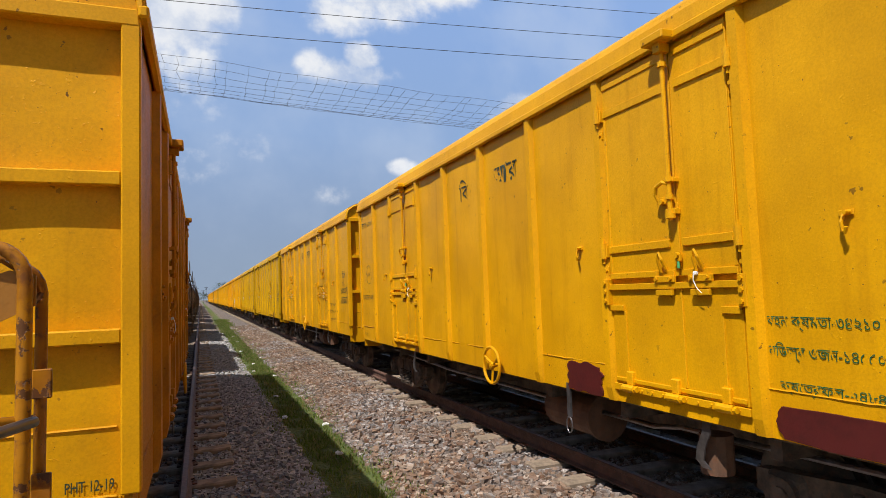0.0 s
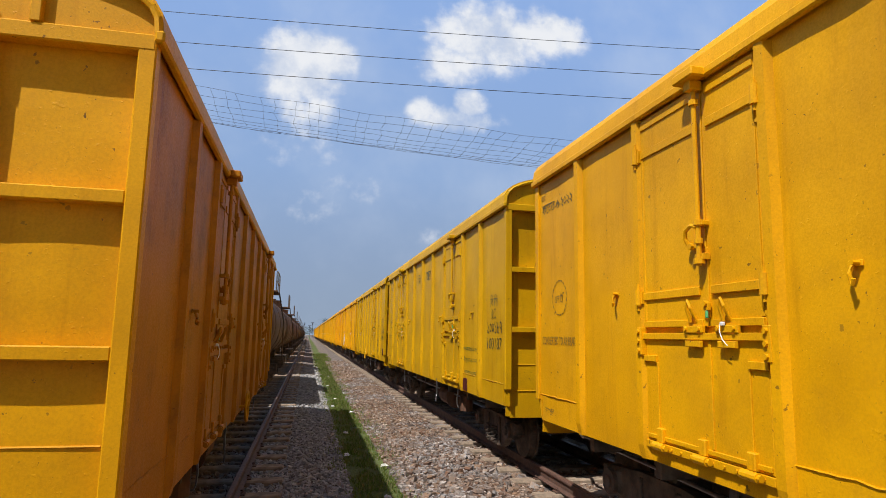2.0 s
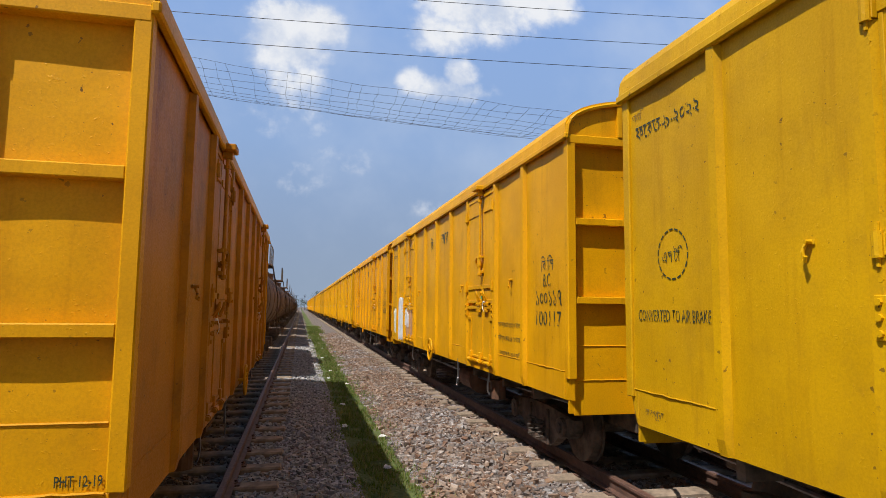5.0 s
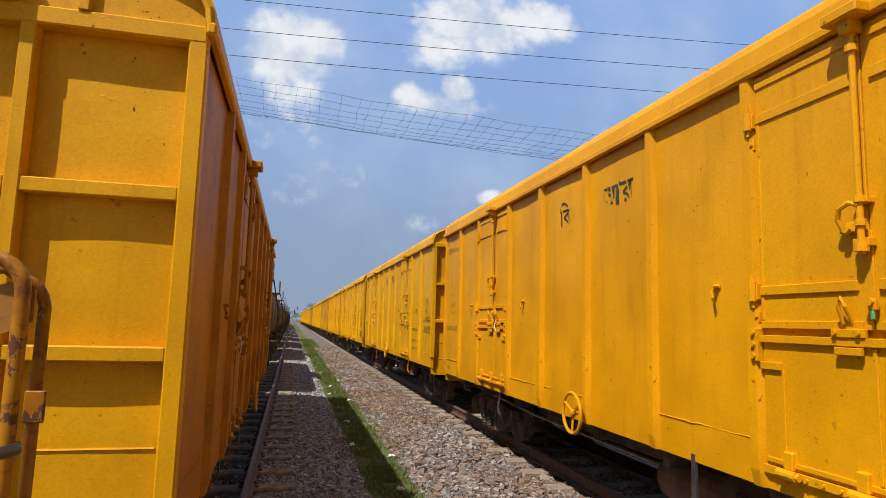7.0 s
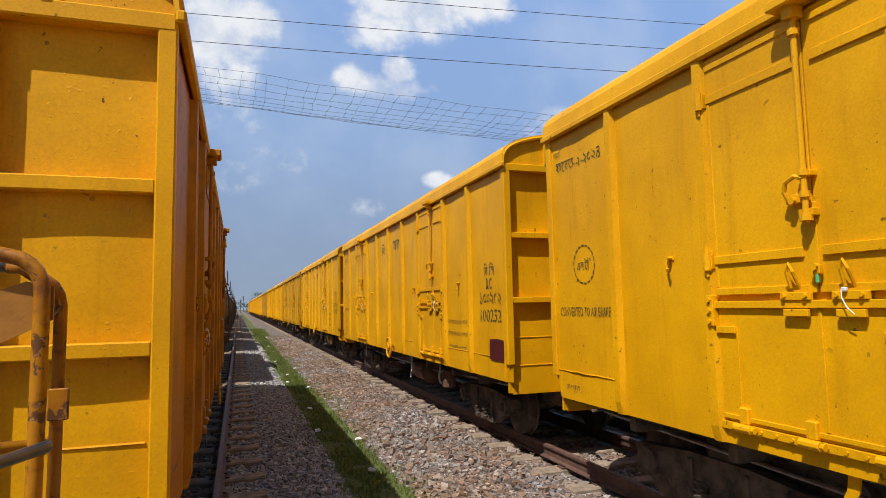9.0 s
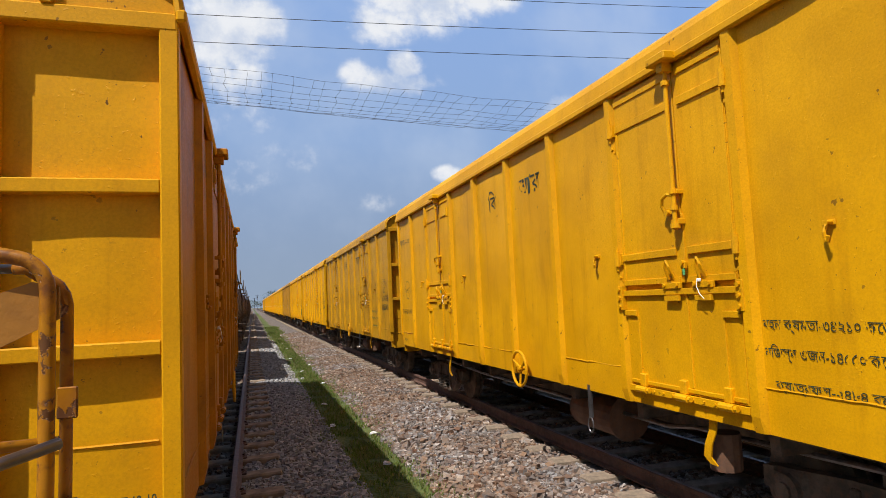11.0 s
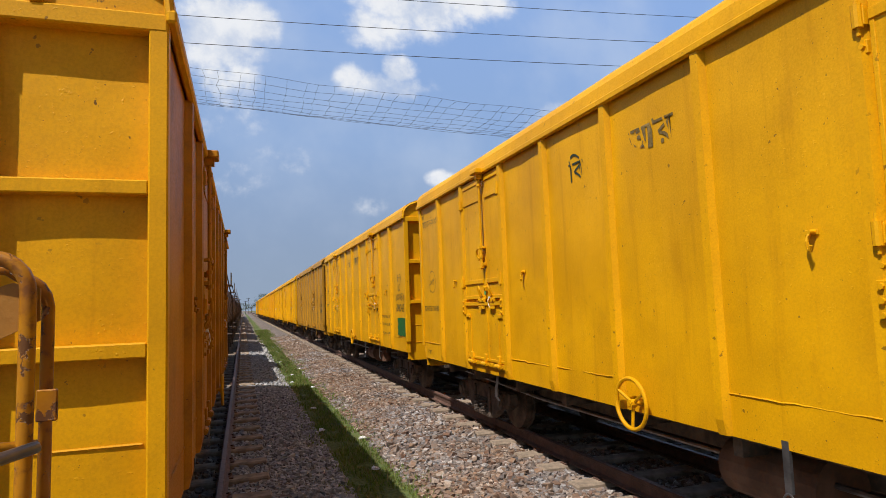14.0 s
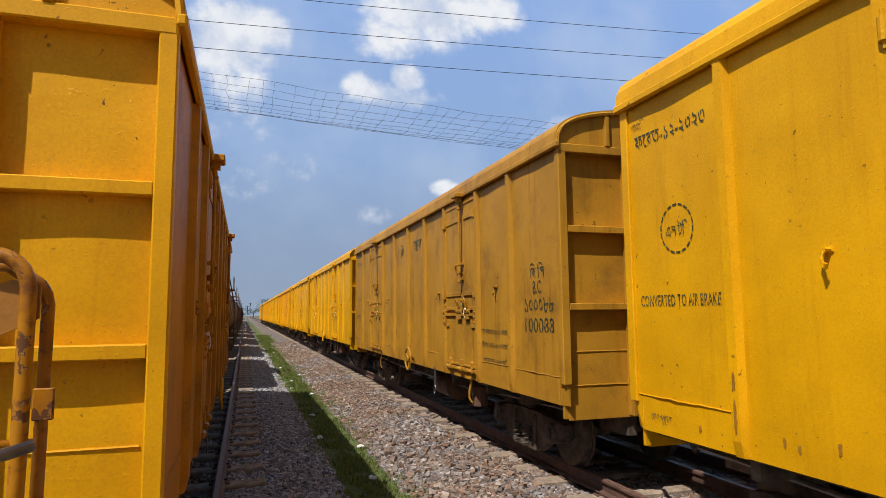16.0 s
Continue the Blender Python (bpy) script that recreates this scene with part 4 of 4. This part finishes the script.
def special_patches(w, n, side=-1):
    """Primer, stains and splashes that single wagons carry."""
    red = "dark red primer patch"
    if n == -1:
        blot("primer_patch", w, side, 3.84, 4.34, 0.755, 1.00, RED_PATCH, 0.3, 1.0, red)
        blot("primer_patch", w, side, 1.30, 2.2, 0.755, 0.95, RED_PATCH, 0.06, 2.0, red)
    if n == 1:
        blot("primer_patch", w, side, 1.98, 2.22, 0.77, 0.96, RED_PATCH, 0.2, 3.0, red)
    if n == 2:
        blot("primer_patch", w, side, 0.28, 0.52, 0.95, 1.14, RED_PATCH, 0.35, 4.0, red)
    if n == 6:
        blot("primer_patch", w, side, 0.16, 0.58, 0.98, 1.24, RED_PATCH, 0.05, 5.0, "square dark red primer patch")
    if n == 10:
        blot("green_blot", w, side, 0.14, 0.72, 1.05, 1.40, GREEN_PATCH, 0.16, 6.0, "splash of green paint")
    if n == 3:
        strokes("primer_patch", w, side, 9.72, 10.64, 0.80, 1.88, WHITE_PATCH, 7, "large white primer patch", 0.14)
        strokes("primer_patch", w, side, 10.80, 11.28, 0.94, 1.60, WHITE_PATCH, 8, "white primer patch in leaning brush strokes", 0.30, 0.016, 0.30)
        blot("bare_patch", w, side, 8.36, 9.54, 0.93, 1.62, TAN_PATCH, 0.04, 9.0, "bare rust-brown drop flap", 0.0225)
        strokes("primer_patch", w, side, 9.00, 9.50, 1.15, 1.60, WHITE_PATCH, 10, "thin white primer strokes", 0.34, 0.034)
    if n == 10:
        for k, (u, z, tall) in enumerate(((10.72, 1.00, 0.09), (10.72, 1.22, 0.05), (10.40, 0.90, 0.03), (10.30, 0.88, 0.025), (10.05, 0.93, 0.03), (11.10, 0.86, 0.02))):
            blot("rust_scuff", w, side, u - 0.010, u + 0.010, z - tall, z + tall, BLACK_SMEAR, 0.6, 40 + k, "", 0.008 if abs(u - 10.72) > 0.08 else 0.056)
    if n == 8:
        rng = random.Random(8)
        for k in range(14):
            u, z = 2.42 + rng.uniform(0, 0.4), rng.uniform(2.1, 3.0)
            blot("grease_stain", w, side, u - 0.016, u + 0.016, z - rng.uniform(0.03, 0.09), z + 0.03, BLACK_SMEAR, 0.9, 20 + k, "", 0.0212)


# ---------------------------------------------------------------- tank wagons
def tank_wagon():
    w = thing("tank_wagon", "dark rust-stained oil tank wagon with domes and rails", "tank wagon", "tank wagons on the near track")
    bm = fresh()
    rings, seg = [], 32
    for y, r in ((0.55, 0.0), (0.57, 0.55), (0.66, 0.86), (0.82, 0.97), (1.0, 1.0), (3.2, 1.0), (5.8, 1.0), (8.4, 1.0), (10.55, 1.0), (10.75, 0.97), (10.9, 0.86), (10.98, 0.55), (11.0, 0.0)):
        rings.append([bm.verts.new((1.12 * max(r, 0.01) * math.cos(2 * math.pi * k / seg), y, 2.06 + 1.12 * max(r, 0.01) * math.sin(2 * math.pi * k / seg))) for k in range(seg)])
    for a, b in zip(rings, rings[1:]):
        for k in range(seg):
            bm.faces.new((a[k], a[(k + 1) % seg], b[(k + 1) % seg], b[k]))
    bm.faces.new(rings[0]), bm.faces.new(rings[-1][::-1])
    barrel = part("barrel", bm, TANK, w, smooth=True)
    for y in (1.6, 4.4, 7.2, 10.0):
        bm = fresh()
        tube(bm, [(1.122 * math.cos(2 * math.pi * k / 32), y, 2.06 + 1.122 * math.sin(2 * math.pi * k / 32)) for k in range(33)], 0.012, 5, False)
        part("band", bm, TANK, barrel)
    bm = fresh()
    disc(bm, (0, 5.78, 3.30), (0, 0, 1), 0.48, 0.44, 24)
    disc(bm, (0, 5.78, 3.54), (0, 0, 1), 0.52, 0.05, 24)
    disc(bm, (0, 5.78, 3.60), (0, 0, 1), 0.22, 0.10, 16)
    part("dome", bm, RUSTY, w, "rusty manhole dome")
    bm = fresh()
    box(bm, -0.95, 0.95, 4.7, 6.9, 3.17, 3.21)
    part("platform", bm, RUSTY, w)
    for s in (-1, 1):
        bm = fresh()
        x = s * 0.92
        loop = [(x, 4.75, 3.19)] + [(x, 4.75 + 0.25 * (1 - math.cos(a)), 3.60 + 0.25 * math.sin(a)) for a in (0.0, 0.4, 0.8, 1.2, 1.57)]
        loop += [(x, 6.60 + 0.25 * math.sin(a), 3.60 + 0.25 * math.cos(a)) for a in (0.0, 0.4, 0.8, 1.2, 1.57)] + [(x, 6.85, 3.19)]
        tube(bm, loop, 0.022, 7)
        tube(bm, [(x, 4.75, 3.52), (x, 6.85, 3.52)], 0.018, 6)
        tube(bm, [(x, 5.8, 3.19), (x, 5.8, 3.85)], 0.018, 6)
        part("platform_rail", bm, BARE, w, "thin grey looped platform rail")
        bm = fresh()
        for q in (-0.2, 0.2):
            tube(bm, [(s * 0.97, 5.8 + q, 3.2), (s * 1.17, 5.8 + q, 2.2), (s * 1.17, 5.8 + q, 0.8)], 0.018, 6)
        for h in range(8):
            tube(bm, [(s * 1.17, 5.6, 0.9 + 0.2 * h), (s * 1.17, 6.0, 0.9 + 0.2 * h)], 0.014, 6)
        part("ladder", bm, UNDER, w)
    bm = fresh()
    for x in (-0.5, 0.5):
        box(bm, x - 0.09, x + 0.09, 0.1, LONG - 0.1, 0.62, 0.92, 0.01)
    for y in (0.1, 1.9, 4.0, 7.5, 9.6, LONG - 0.2):
        box(bm, -1.1, 1.1, y, y + 0.12, 0.60, 0.90, 0.01)
    for y in (1.7, 9.5):
        box(bm, -0.75, 0.75, y, y + 0.4, 0.90, 1.20, 0.02)
    part("underframe", bm, UNDER, w)
    for y in (0.08, LONG - 0.08):
        bm = fresh()
        tube(bm, [(0, y, 0.70), (0, y + (0.5 if y > 5 else -0.5), 0.70)], 0.08, 10)
        part("coupler", bm, UNDER, w)
    bogie(w, 1.75), bogie(w, LONG - 1.75)
    return w


# ---------------------------------------------------------------- end of the vehicle beside the camera
def deck_vehicle():
    w = thing("brake_wagon", "open end platform with flaking orange handrails", "brake wagon", "")
    bm = fresh()
    box(bm, -2.35, -0.12, -7.5, -1.32, 0.86, 0.95, 0.01)
    part("deck", bm, RUSTY, w)
    bm = fresh()
    box(bm, -2.3, -0.2, -1.42, -1.28, 0.62, 0.86, 0.01)
    for x in (-1.65, -0.75):
        box(bm, x - 0.09, x + 0.09, -7.4, -1.4, 0.55, 0.86, 0.01)
    part("underframe", bm, UNDER, w)
    bogie_at = thing_bogie(w)
    # corner rail: upright, bend, top rail
    bm = fresh()
    bend = [(-0.217, -1.45, 0.95), (-0.212, -1.45, 1.50), (-0.210, -1.45, 1.945)]
    bend += [(-0.210 - 0.075 * (1 - math.cos(a)), -1.45, 1.945 + 0.085 * math.sin(a)) for a in (0.3, 0.6, 0.9, 1.2, 1.45)]
    bend += [(-0.42, -1.45, 2.062), (-1.2, -1.45, 2.10), (-2.15, -1.45, 2.10)]
    tube(bm, bend, 0.0185, 14)
    part("handrail", bm, TUBE, w, "flaked orange tubular handrail", smooth=True)
    bm = fresh()
    second = [(-0.195, -1.36, 0.95), (-0.190, -1.36, 1.91)] + [(-0.190 - 0.05 * (1 - math.cos(a)), -1.36 - 0.02 * a, 1.91 + 0.07 * math.sin(a)) for a in (0.4, 0.8, 1.2, 1.5)]
    second += [(-0.27, -1.40, 2.005), (-0.30, -1.40, 2.006)]
    tube(bm, second, 0.0155, 12)
    part("inner_rail", bm, TUBE, w, smooth=True)
    bm = fresh()
    tube(bm, [(-0.29, -1.40, 2.006), (-2.1, -1.40, 2.02)], 0.0125, 10)
    part("bare_rail", bm, BARE, w, "bare steel rail", smooth=True)
    bm = fresh()
    tube(bm, [(-0.185, -1.45, 1.575), (-2.1, -1.43, 1.575)], 0.014, 10)
    part("middle_rail", bm, TUBE, w, smooth=True)
    bm = fresh()
    tube(bm, [(-0.185, -1.455, 1.572), (-0.33, -1.75, 1.56), (-0.55, -2.2, 1.56)], 0.015, 10)
    part("side_brace", bm, BARE, w, smooth=True)
    bm = fresh()
    outline = [(-0.19, 1.955), (-0.19, 1.875), (-0.34, 1.80), (-0.62, 1.74), (-0.62, 1.83), (-0.40, 1.915), (-0.25, 1.97)]
    a = [bm.verts.new((x, -1.43, z)) for x, z in outline]
    b = [bm.verts.new((x, -1.422, z)) for x, z in outline]
    bm.faces.new(a), bm.faces.new(b[::-1])
    for i in range(len(a)):
        j = (i + 1) % len(a)
        bm.faces.new((a[i], a[j], b[j], b[i]))
    part("gusset", bm, BROWN_BRACE, w, "brown flat steel brace")
    for z0, z1 in ((1.62, 1.70), (1.28, 1.42)):
        bm = fresh()
        box(bm, -0.208, -0.160, -1.385, -1.372, z0, z1, 0.003)
        part("clamp_plate", bm, TUBE, w)
    bm = fresh()
    tube(bm, [(-2.15, -1.45, 0.95), (-2.15, -1.45, 2.10)], 0.0225, 10)
    part("handrail", bm, TUBE, w)


def thing_bogie(w):
    bm = fresh()
    for y in (-6.0, -4.5):
        for x in (-1.77, -0.63):
            disc(bm, (x, y, 0.525), (1, 0, 0), 0.36, 0.1, 24)
    box(bm, -2.0, -0.4, -6.3, -4.2, 0.45, 0.62, 0.02)
    return part("bogie", bm, UNDER, w)


# ---------------------------------------------------------------- wires, net, distance
def build_wires():
    for (xa, za), (xb, zb) in (((-3.085, 10.59), (13.09, 11.48)), ((-2.57, 9.746), (11.65, 10.447)), ((-2.29, 9.01), (10.46, 9.52))):
        slope = (zb - za) / (xb - xa)
        bm = fresh()
        pts = [(x, 14.0, za + slope * (x - xa) + 0.0009 * (x - 5) ** 2 - 0.04) for x in np.linspace(-45, 55, 60)]
        tube(bm, pts, 0.009, 5)
        ob = new("overhead_wire", mesh_of("overhead_wire", bm, WIRE))
        tagged(ob, "thin dark overhead wire crossing above the tracks", "wire", "overhead wires")


def build_net():
    net = thing("guard_net", "sagging wire guard net slung below overhead wires", "wire net")
    lanes = [10.35, 10.75, 11.15, 11.55, 11.9, 12.2, 12.45, 12.65, 12.8]

    def height(x, j):
        return 6.86 - 0.052 * x + 0.0022 * (x - 3) ** 2 + 0.10 * (abs(j - 4) / 4) ** 2 + 0.05 * noise.noise((x * 0.8, j * 0.7, 0))
    for j, y in enumerate(lanes):
        bm = fresh()
        tube(bm, [(x, y + 0.03 * noise.noise((x, j, 3)), height(x, j)) for x in np.linspace(-14, 20, 110)], 0.0036, 4)
        part("strand", bm, WIRE, net)
    for k in range(92):
        x = -13.5 + 0.36 * k
        bm = fresh()
        shift = random.uniform(-0.1, 0.1)
        tube(bm, [(x + shift + 0.10 * noise.noise((k * 1.7, j * 0.8, 0)), y, height(x, j) + 0.03 * noise.noise((k, j, 5))) for j, y in enumerate(lanes)], 0.0030, 4)
        part("cross_wire", bm, WIRE, net)


def build_tree(x, y, tall, spread, seed):
    rng = random.Random(seed)
    tree = thing("tree", "distant broad-leaved tree behind the train", "tree", "distant trees", pose(x, y, -0.45))
    bm = fresh()
    tube(bm, [(0, 0, 0), (0.1, 0, tall * 0.3), (0.0, 0.1, tall * 0.6)], 0.25, 8)
    for k in range(5):
        a = 6.28 * k / 5
        tube(bm, [(0, 0, tall * 0.45), (spread * 0.4 * math.cos(a), spread * 0.4 * math.sin(a), tall * 0.75)], 0.1, 6)
    part("trunk", bm, BARK, tree)
    vs, fs = [], []
    for c in range(26):
        cx, cy, cz = rng.gauss(0, spread * 0.36), rng.gauss(0, spread * 0.3), tall * rng.uniform(0.55, 1.0)
        for q in range(70):
            px, py, pz = cx + rng.gauss(0, spread * 0.12), cy + rng.gauss(0, spread * 0.12), cz + rng.gauss(0, tall * 0.045)
            s, k = rng.uniform(0.12, 0.3), len(vs)
            for _ in range(3):
                vs.append((px + rng.uniform(-s, s), py + rng.uniform(-s, s), pz + rng.uniform(-s, s)))
            fs.append((k, k + 1, k + 2))
    me = bpy.data.meshes.new("crown")
    me.from_pydata(vs, [], fs)
    me.materials.append(LEAF)
    part("crown", me, None, tree)


def build_mast(x, y, tall):
    m = thing("signal_mast", "slim distant signal post beside the line", "signal", "signal posts", pose(x, y, -0.3))
    bm = fresh()
    tube(bm, [(0, 0, 0), (0, 0, tall)], 0.08, 8)
    part("post", bm, WIRE, m)
    bm = fresh()
    box(bm, -0.9, 0.9, -0.06, 0.06, tall - 0.5, tall - 0.35)
    box(bm, -0.25, 0.25, -0.1, 0.1, tall - 1.6, tall - 0.8)
    part("arm", bm, WIRE, m)


def build_litter():
    spots = ((2.06, 17.85, 0), (2.25, 23.8, 1), (1.83, 4.48, 0), (1.62, 9.5, 0), (1.95, 12.8, 0), (1.55, 14.2, 0), (1.8, 30.5, 0), (1.9, 36.0, 0), (1.7, 44.0, 0),
             (1.5, 7.2, 0), (1.78, 26.5, 0), (2.0, 6.3, 0), (1.68, 16.1, 0), (2.1, 40.0, 0), (1.62, 21.0, 0))
    for k, (x, y, blue) in enumerate(spots):
        bm = fresh()
        bmesh.ops.create_icosphere(bm, subdivisions=2, radius=0.06)
        for v in bm.verts:
            q = 1 + 0.9 * noise.noise(v.co * 22 + Vector((k * 5.1, 0, 0)))
            v.co = Vector((v.co.x * q * 1.2, v.co.y * q, max(-0.02, v.co.z * q * 0.5)))
        ob = new("plastic_litter", mesh_of("plastic_litter", bm, LITTER_BLUE if blue else LITTER))
        ob.matrix_basis = pose(x, y, ground_height(x) + 0.035, 0, 0, k * 50) @ Matrix.Diagonal((0.75, 0.75, 0.75, 1))
        tagged(ob, "crumpled pale plastic scrap lying in the grass", "litter", "litter between the tracks")


def build_backdrop():
    """Fair-weather clouds and haze far behind everything."""
    g = Graph("cloud_sheet")
    t = g.node("ShaderNodeTexCoord")
    sep = g.node("ShaderNodeSeparateXYZ")
    g.put(sep, 0, t.outputs["Object"])
    flat = g.node("ShaderNodeCombineXYZ")
    g.put(flat, 0, sep.outputs[0]), g.put(flat, 1, sep.outputs[2])
    billow = g.noise(0.0068, 9.0, 0.60, flat.outputs[0])
    total = None
    for x, z, rx, rz, power in ((-45, 665, 130, 125, 1.20), (35, 690, 75, 75, 1.08), (-25, 560, 110, 75, 0.72), (440, 800, 200, 115, 1.05), (330, 715, 110, 70, 0.85),
                                (610, 830, 130, 90, 0.9), (350, 560, 140, 48, 0.88), (388, 605, 56, 48, 1.05), (262, 578, 56, 44, 0.9), (490, 326, 50, 27, 1.1),
                                (90, 360, 95, 55, 0.40), (0, 308, 110, 55, 0.38), (300, 250, 70, 36, 0.28), (155, 187, 70, 34, 0.30), (-45, 465, 130, 80, 0.42),
                                (900, 500, 200, 80, 0.8), (-600, 600, 250, 100, 0.9)):
        d = g.node("ShaderNodeVectorMath", operation="SUBTRACT")
        g.put(d, 0, flat.outputs[0]), g.put(d, 1, (x, z, 0))
        s = g.node("ShaderNodeVectorMath", operation="MULTIPLY")
        g.put(s, 0, d.outputs[0]), g.put(s, 1, (1 / rx, 1 / rz, 0))
        n = g.node("ShaderNodeVectorMath", operation="LENGTH")
        g.put(n, 0, s.outputs[0])
        m = g.math("MULTIPLY", g.step(n.outputs["Value"], 1.30, 0.25), power)
        total = m if total is None else g.math("MAXIMUM", total, m)
    lumps = g.noise(0.019, 7.0, 0.58, flat.outputs[0])
    ragged = g.math("ADD", g.step(billow, 0.28, 0.72, -0.26, 0.22), g.step(lumps, 0.28, 0.72, -0.16, 0.14))
    dense = g.math("ADD", total, ragged)
    cover = g.math("MULTIPLY", g.step(dense, 0.16, 0.98, 0.0, 1.0), g.step(total, 0.02, 0.30))
    ramp = g.node("ShaderNodeValToRGB")
    ramp.color_ramp.elements[0].color = (0.285, 0.36, 0.475, 1)
    ramp.color_ramp.elements[1].color = (0.265, 0.42, 0.76, 1)
    ramp.color_ramp.elements.new(0.14).color = (0.275, 0.37, 0.54, 1)
    ramp.color_ramp.elements.new(0.42).color = (0.275, 0.41, 0.67, 1)
    g.put(ramp, 0, g.step(sep.outputs[2], -80, 1000))
    veil = g.math("MULTIPLY", g.step(g.noise(0.0021, 5.0, 0.55, flat.outputs[0]), 0.40, 0.72), 0.34)
    blue = g.mix(veil, ramp.outputs[0], (0.62, 0.70, 0.83, 1))
    white = g.mix(g.step(billow, 0.36, 0.60), (0.58, 0.65, 0.79, 1), (0.84, 0.86, 0.90, 1))
    glow = g.node("ShaderNodeEmission")
    g.put(glow, "Color", g.mix(cover, blue, white)), g.put(glow, "Strength", 0.97)
    g.tree.links.new(glow.outputs[0], g.out.inputs["Surface"])
    bm = fresh()
    vs = [bm.verts.new(p) for p in ((-3000, 0, -60), (3000, 0, -60), (3000, 0, 1900), (-3000, 0, 1900))]
    bm.faces.new(vs)
    ob = new("backdrop", mesh_of("backdrop", bm, g.mat))
    ob.location = (0, 1500, 0)
    tagged(ob, "summer sky with scattered white cumulus clouds", "sky", kind="structure")


# ---------------------------------------------------------------- put together
texts = ["PHT 12-19", "িব.িস", "B.C", "আর", "িব", "CONVERTED TO AIR BRAKE", "এল.টি", "গমি", "রংপুর", *NOTES]
for row in FLEET.values():
    texts += [row[2], row[3], "ফেরত-" + row[4]] if row[2] else []
set_type(dict.fromkeys(texts))
WHEEL = wheel_mesh()
build_ground()
build_backdrop()

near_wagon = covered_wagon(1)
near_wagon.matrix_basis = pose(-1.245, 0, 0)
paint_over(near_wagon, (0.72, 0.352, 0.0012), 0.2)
# Wall, ribs and doors: shade put into a browner colour; full age adds grime.
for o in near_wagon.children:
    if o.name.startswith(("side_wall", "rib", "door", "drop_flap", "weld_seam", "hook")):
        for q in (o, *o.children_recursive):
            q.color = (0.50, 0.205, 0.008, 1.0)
tagged(near_wagon, "standing orange-yellow covered wagon, its grimy side coloured darker for shade", "freight wagon", "wagons of the goods trains")
note = text_object("PHT 12-19", 0.054, BLACK_INK, near_wagon, 0.21)
note.matrix_basis = pose(0.965, 0.0845, 0.997, 90, 0, 0)

first_tank = tank_wagon()
first_tank.matrix_basis = pose(-1.2, 12.65, 0)
for k in range(1, 14):
    copy_thing(first_tank, pose(-1.2, 12.65 + 12.7 * k, 0))
deck_vehicle()

PITCH, RIGHT_X, RIGHT_Z = 12.94, 4.44, 0.22
template = covered_wagon(-1, 0.22)
train = {}
for n in sorted(FLEET):
    w = template if n == -2 else copy_thing(template, pose(0, 0, 0))
    colour, age = FLEET[n][:2]
    paint_over(w, colour, age)
    tagged(w, LABELS[colour])
    train[n] = w
for o in [o for o in train[1].children_recursive if o.name.startswith(("handwheel", "spokes"))]:
    bpy.data.objects.remove(o)
for n in (3, 4):
    for o in [o for o in train[n].children if o.name.startswith("handwheel")]:
        o.location.y += 0.42
for n in (5, 7, 8, 11):
    for o in [o for o in train[n].children if o.name.startswith("brake_lever")]:
        o.data = o.data.copy()
        o.data.materials[0] = PAINT
for n, w in train.items():
    mark_wagon(w, n)
    special_patches(w, n)

build_wires()
build_net()
for x, y, tall, spread, seed in ((13.5, 400, 12, 10, 1), (18.0, 405, 10.5, 9, 2), (6, 430, 7, 10, 3), (24, 420, 7, 12, 4), (-14, 430, 8, 14, 5), (-5, 440, 4, 12, 6), (32, 440, 7, 14, 7)):
    build_tree(x, y, tall, spread, seed)
build_mast(3.0, 330, 8.5), build_mast(-1.5, 380, 9.0), build_mast(1.5, 300, 6.5)
build_litter()
build_grass()
scatter("ballast_near", 24000, (0.1, 1.42, -2.5, 34), 0.024, LEFT_STONE, 1, "grey crushed stone ballast of the near track", "ballast")
scatter("ballast_between_rails", 9000, (-1.6, 0.0, -1.0, 34), 0.025, RIGHT_STONE, 4, "brown and grey crushed stone between the near rails", "ballast")
scatter("ballast_far", 76000, (2.04, 5.9, -2.5, 42), 0.0245, RIGHT_STONE, 2, "brown and grey crushed stone ballast of the far track", "ballast")
build_tracks()
lay_stones("track_near", LEFT_STONE, 140, (0.62, 1.4, 1.2, 7.0), 0.034, 11)
lay_stones("track_far", RIGHT_STONE, 290, (2.1, 3.7, 0.0, 6.5), 0.036, 12)


# how far each moment lies off a steady run, in metres
UNEVEN = ((0, 0.0), (0.5, -0.06), (1, 0.12), (1.5, 0.11), (2, 0.03), (2.5, -0.01), (3, -0.04), (3.5, -0.08), (4.7, -0.08), (6, -0.06), (6.5, -0.03), (7, 0.0), (7.5, 0.08), (8, 0.175),
          (8.5, 0.15), (9, 0.08), (10.2, 0.05), (11.5, 0.03), (12, 0.02), (12.5, 0.0), (13, -0.08), (13.5, -0.11), (14, -0.07), (14.5, 0.05), (15.2, 0.0), (16, -0.05))


def run(t):
    """How far the train has gone."""
    return 9.2863 * t + 0.00618 * t * t + float(np.interp(t, [row[0] for row in UNEVEN], [row[1] for row in UNEVEN]))


def motions():
    for n, w in train.items():
        walk(w, [(t, pose(RIGHT_X, PITCH * n + 9.985 - run(t), RIGHT_Z)) for t, _ in UNEVEN])
    for n in range(-1, 12):
        for o in train[n].children_recursive:
            if o.name.startswith("wheel") and o.location.x < 0:
                x, y, z = o.location
                walk(o, [(k / FPS, pose(x, y, z, math.degrees(run(k / FPS) / 0.36))) for k in range(16 * FPS + 1)])


motions()
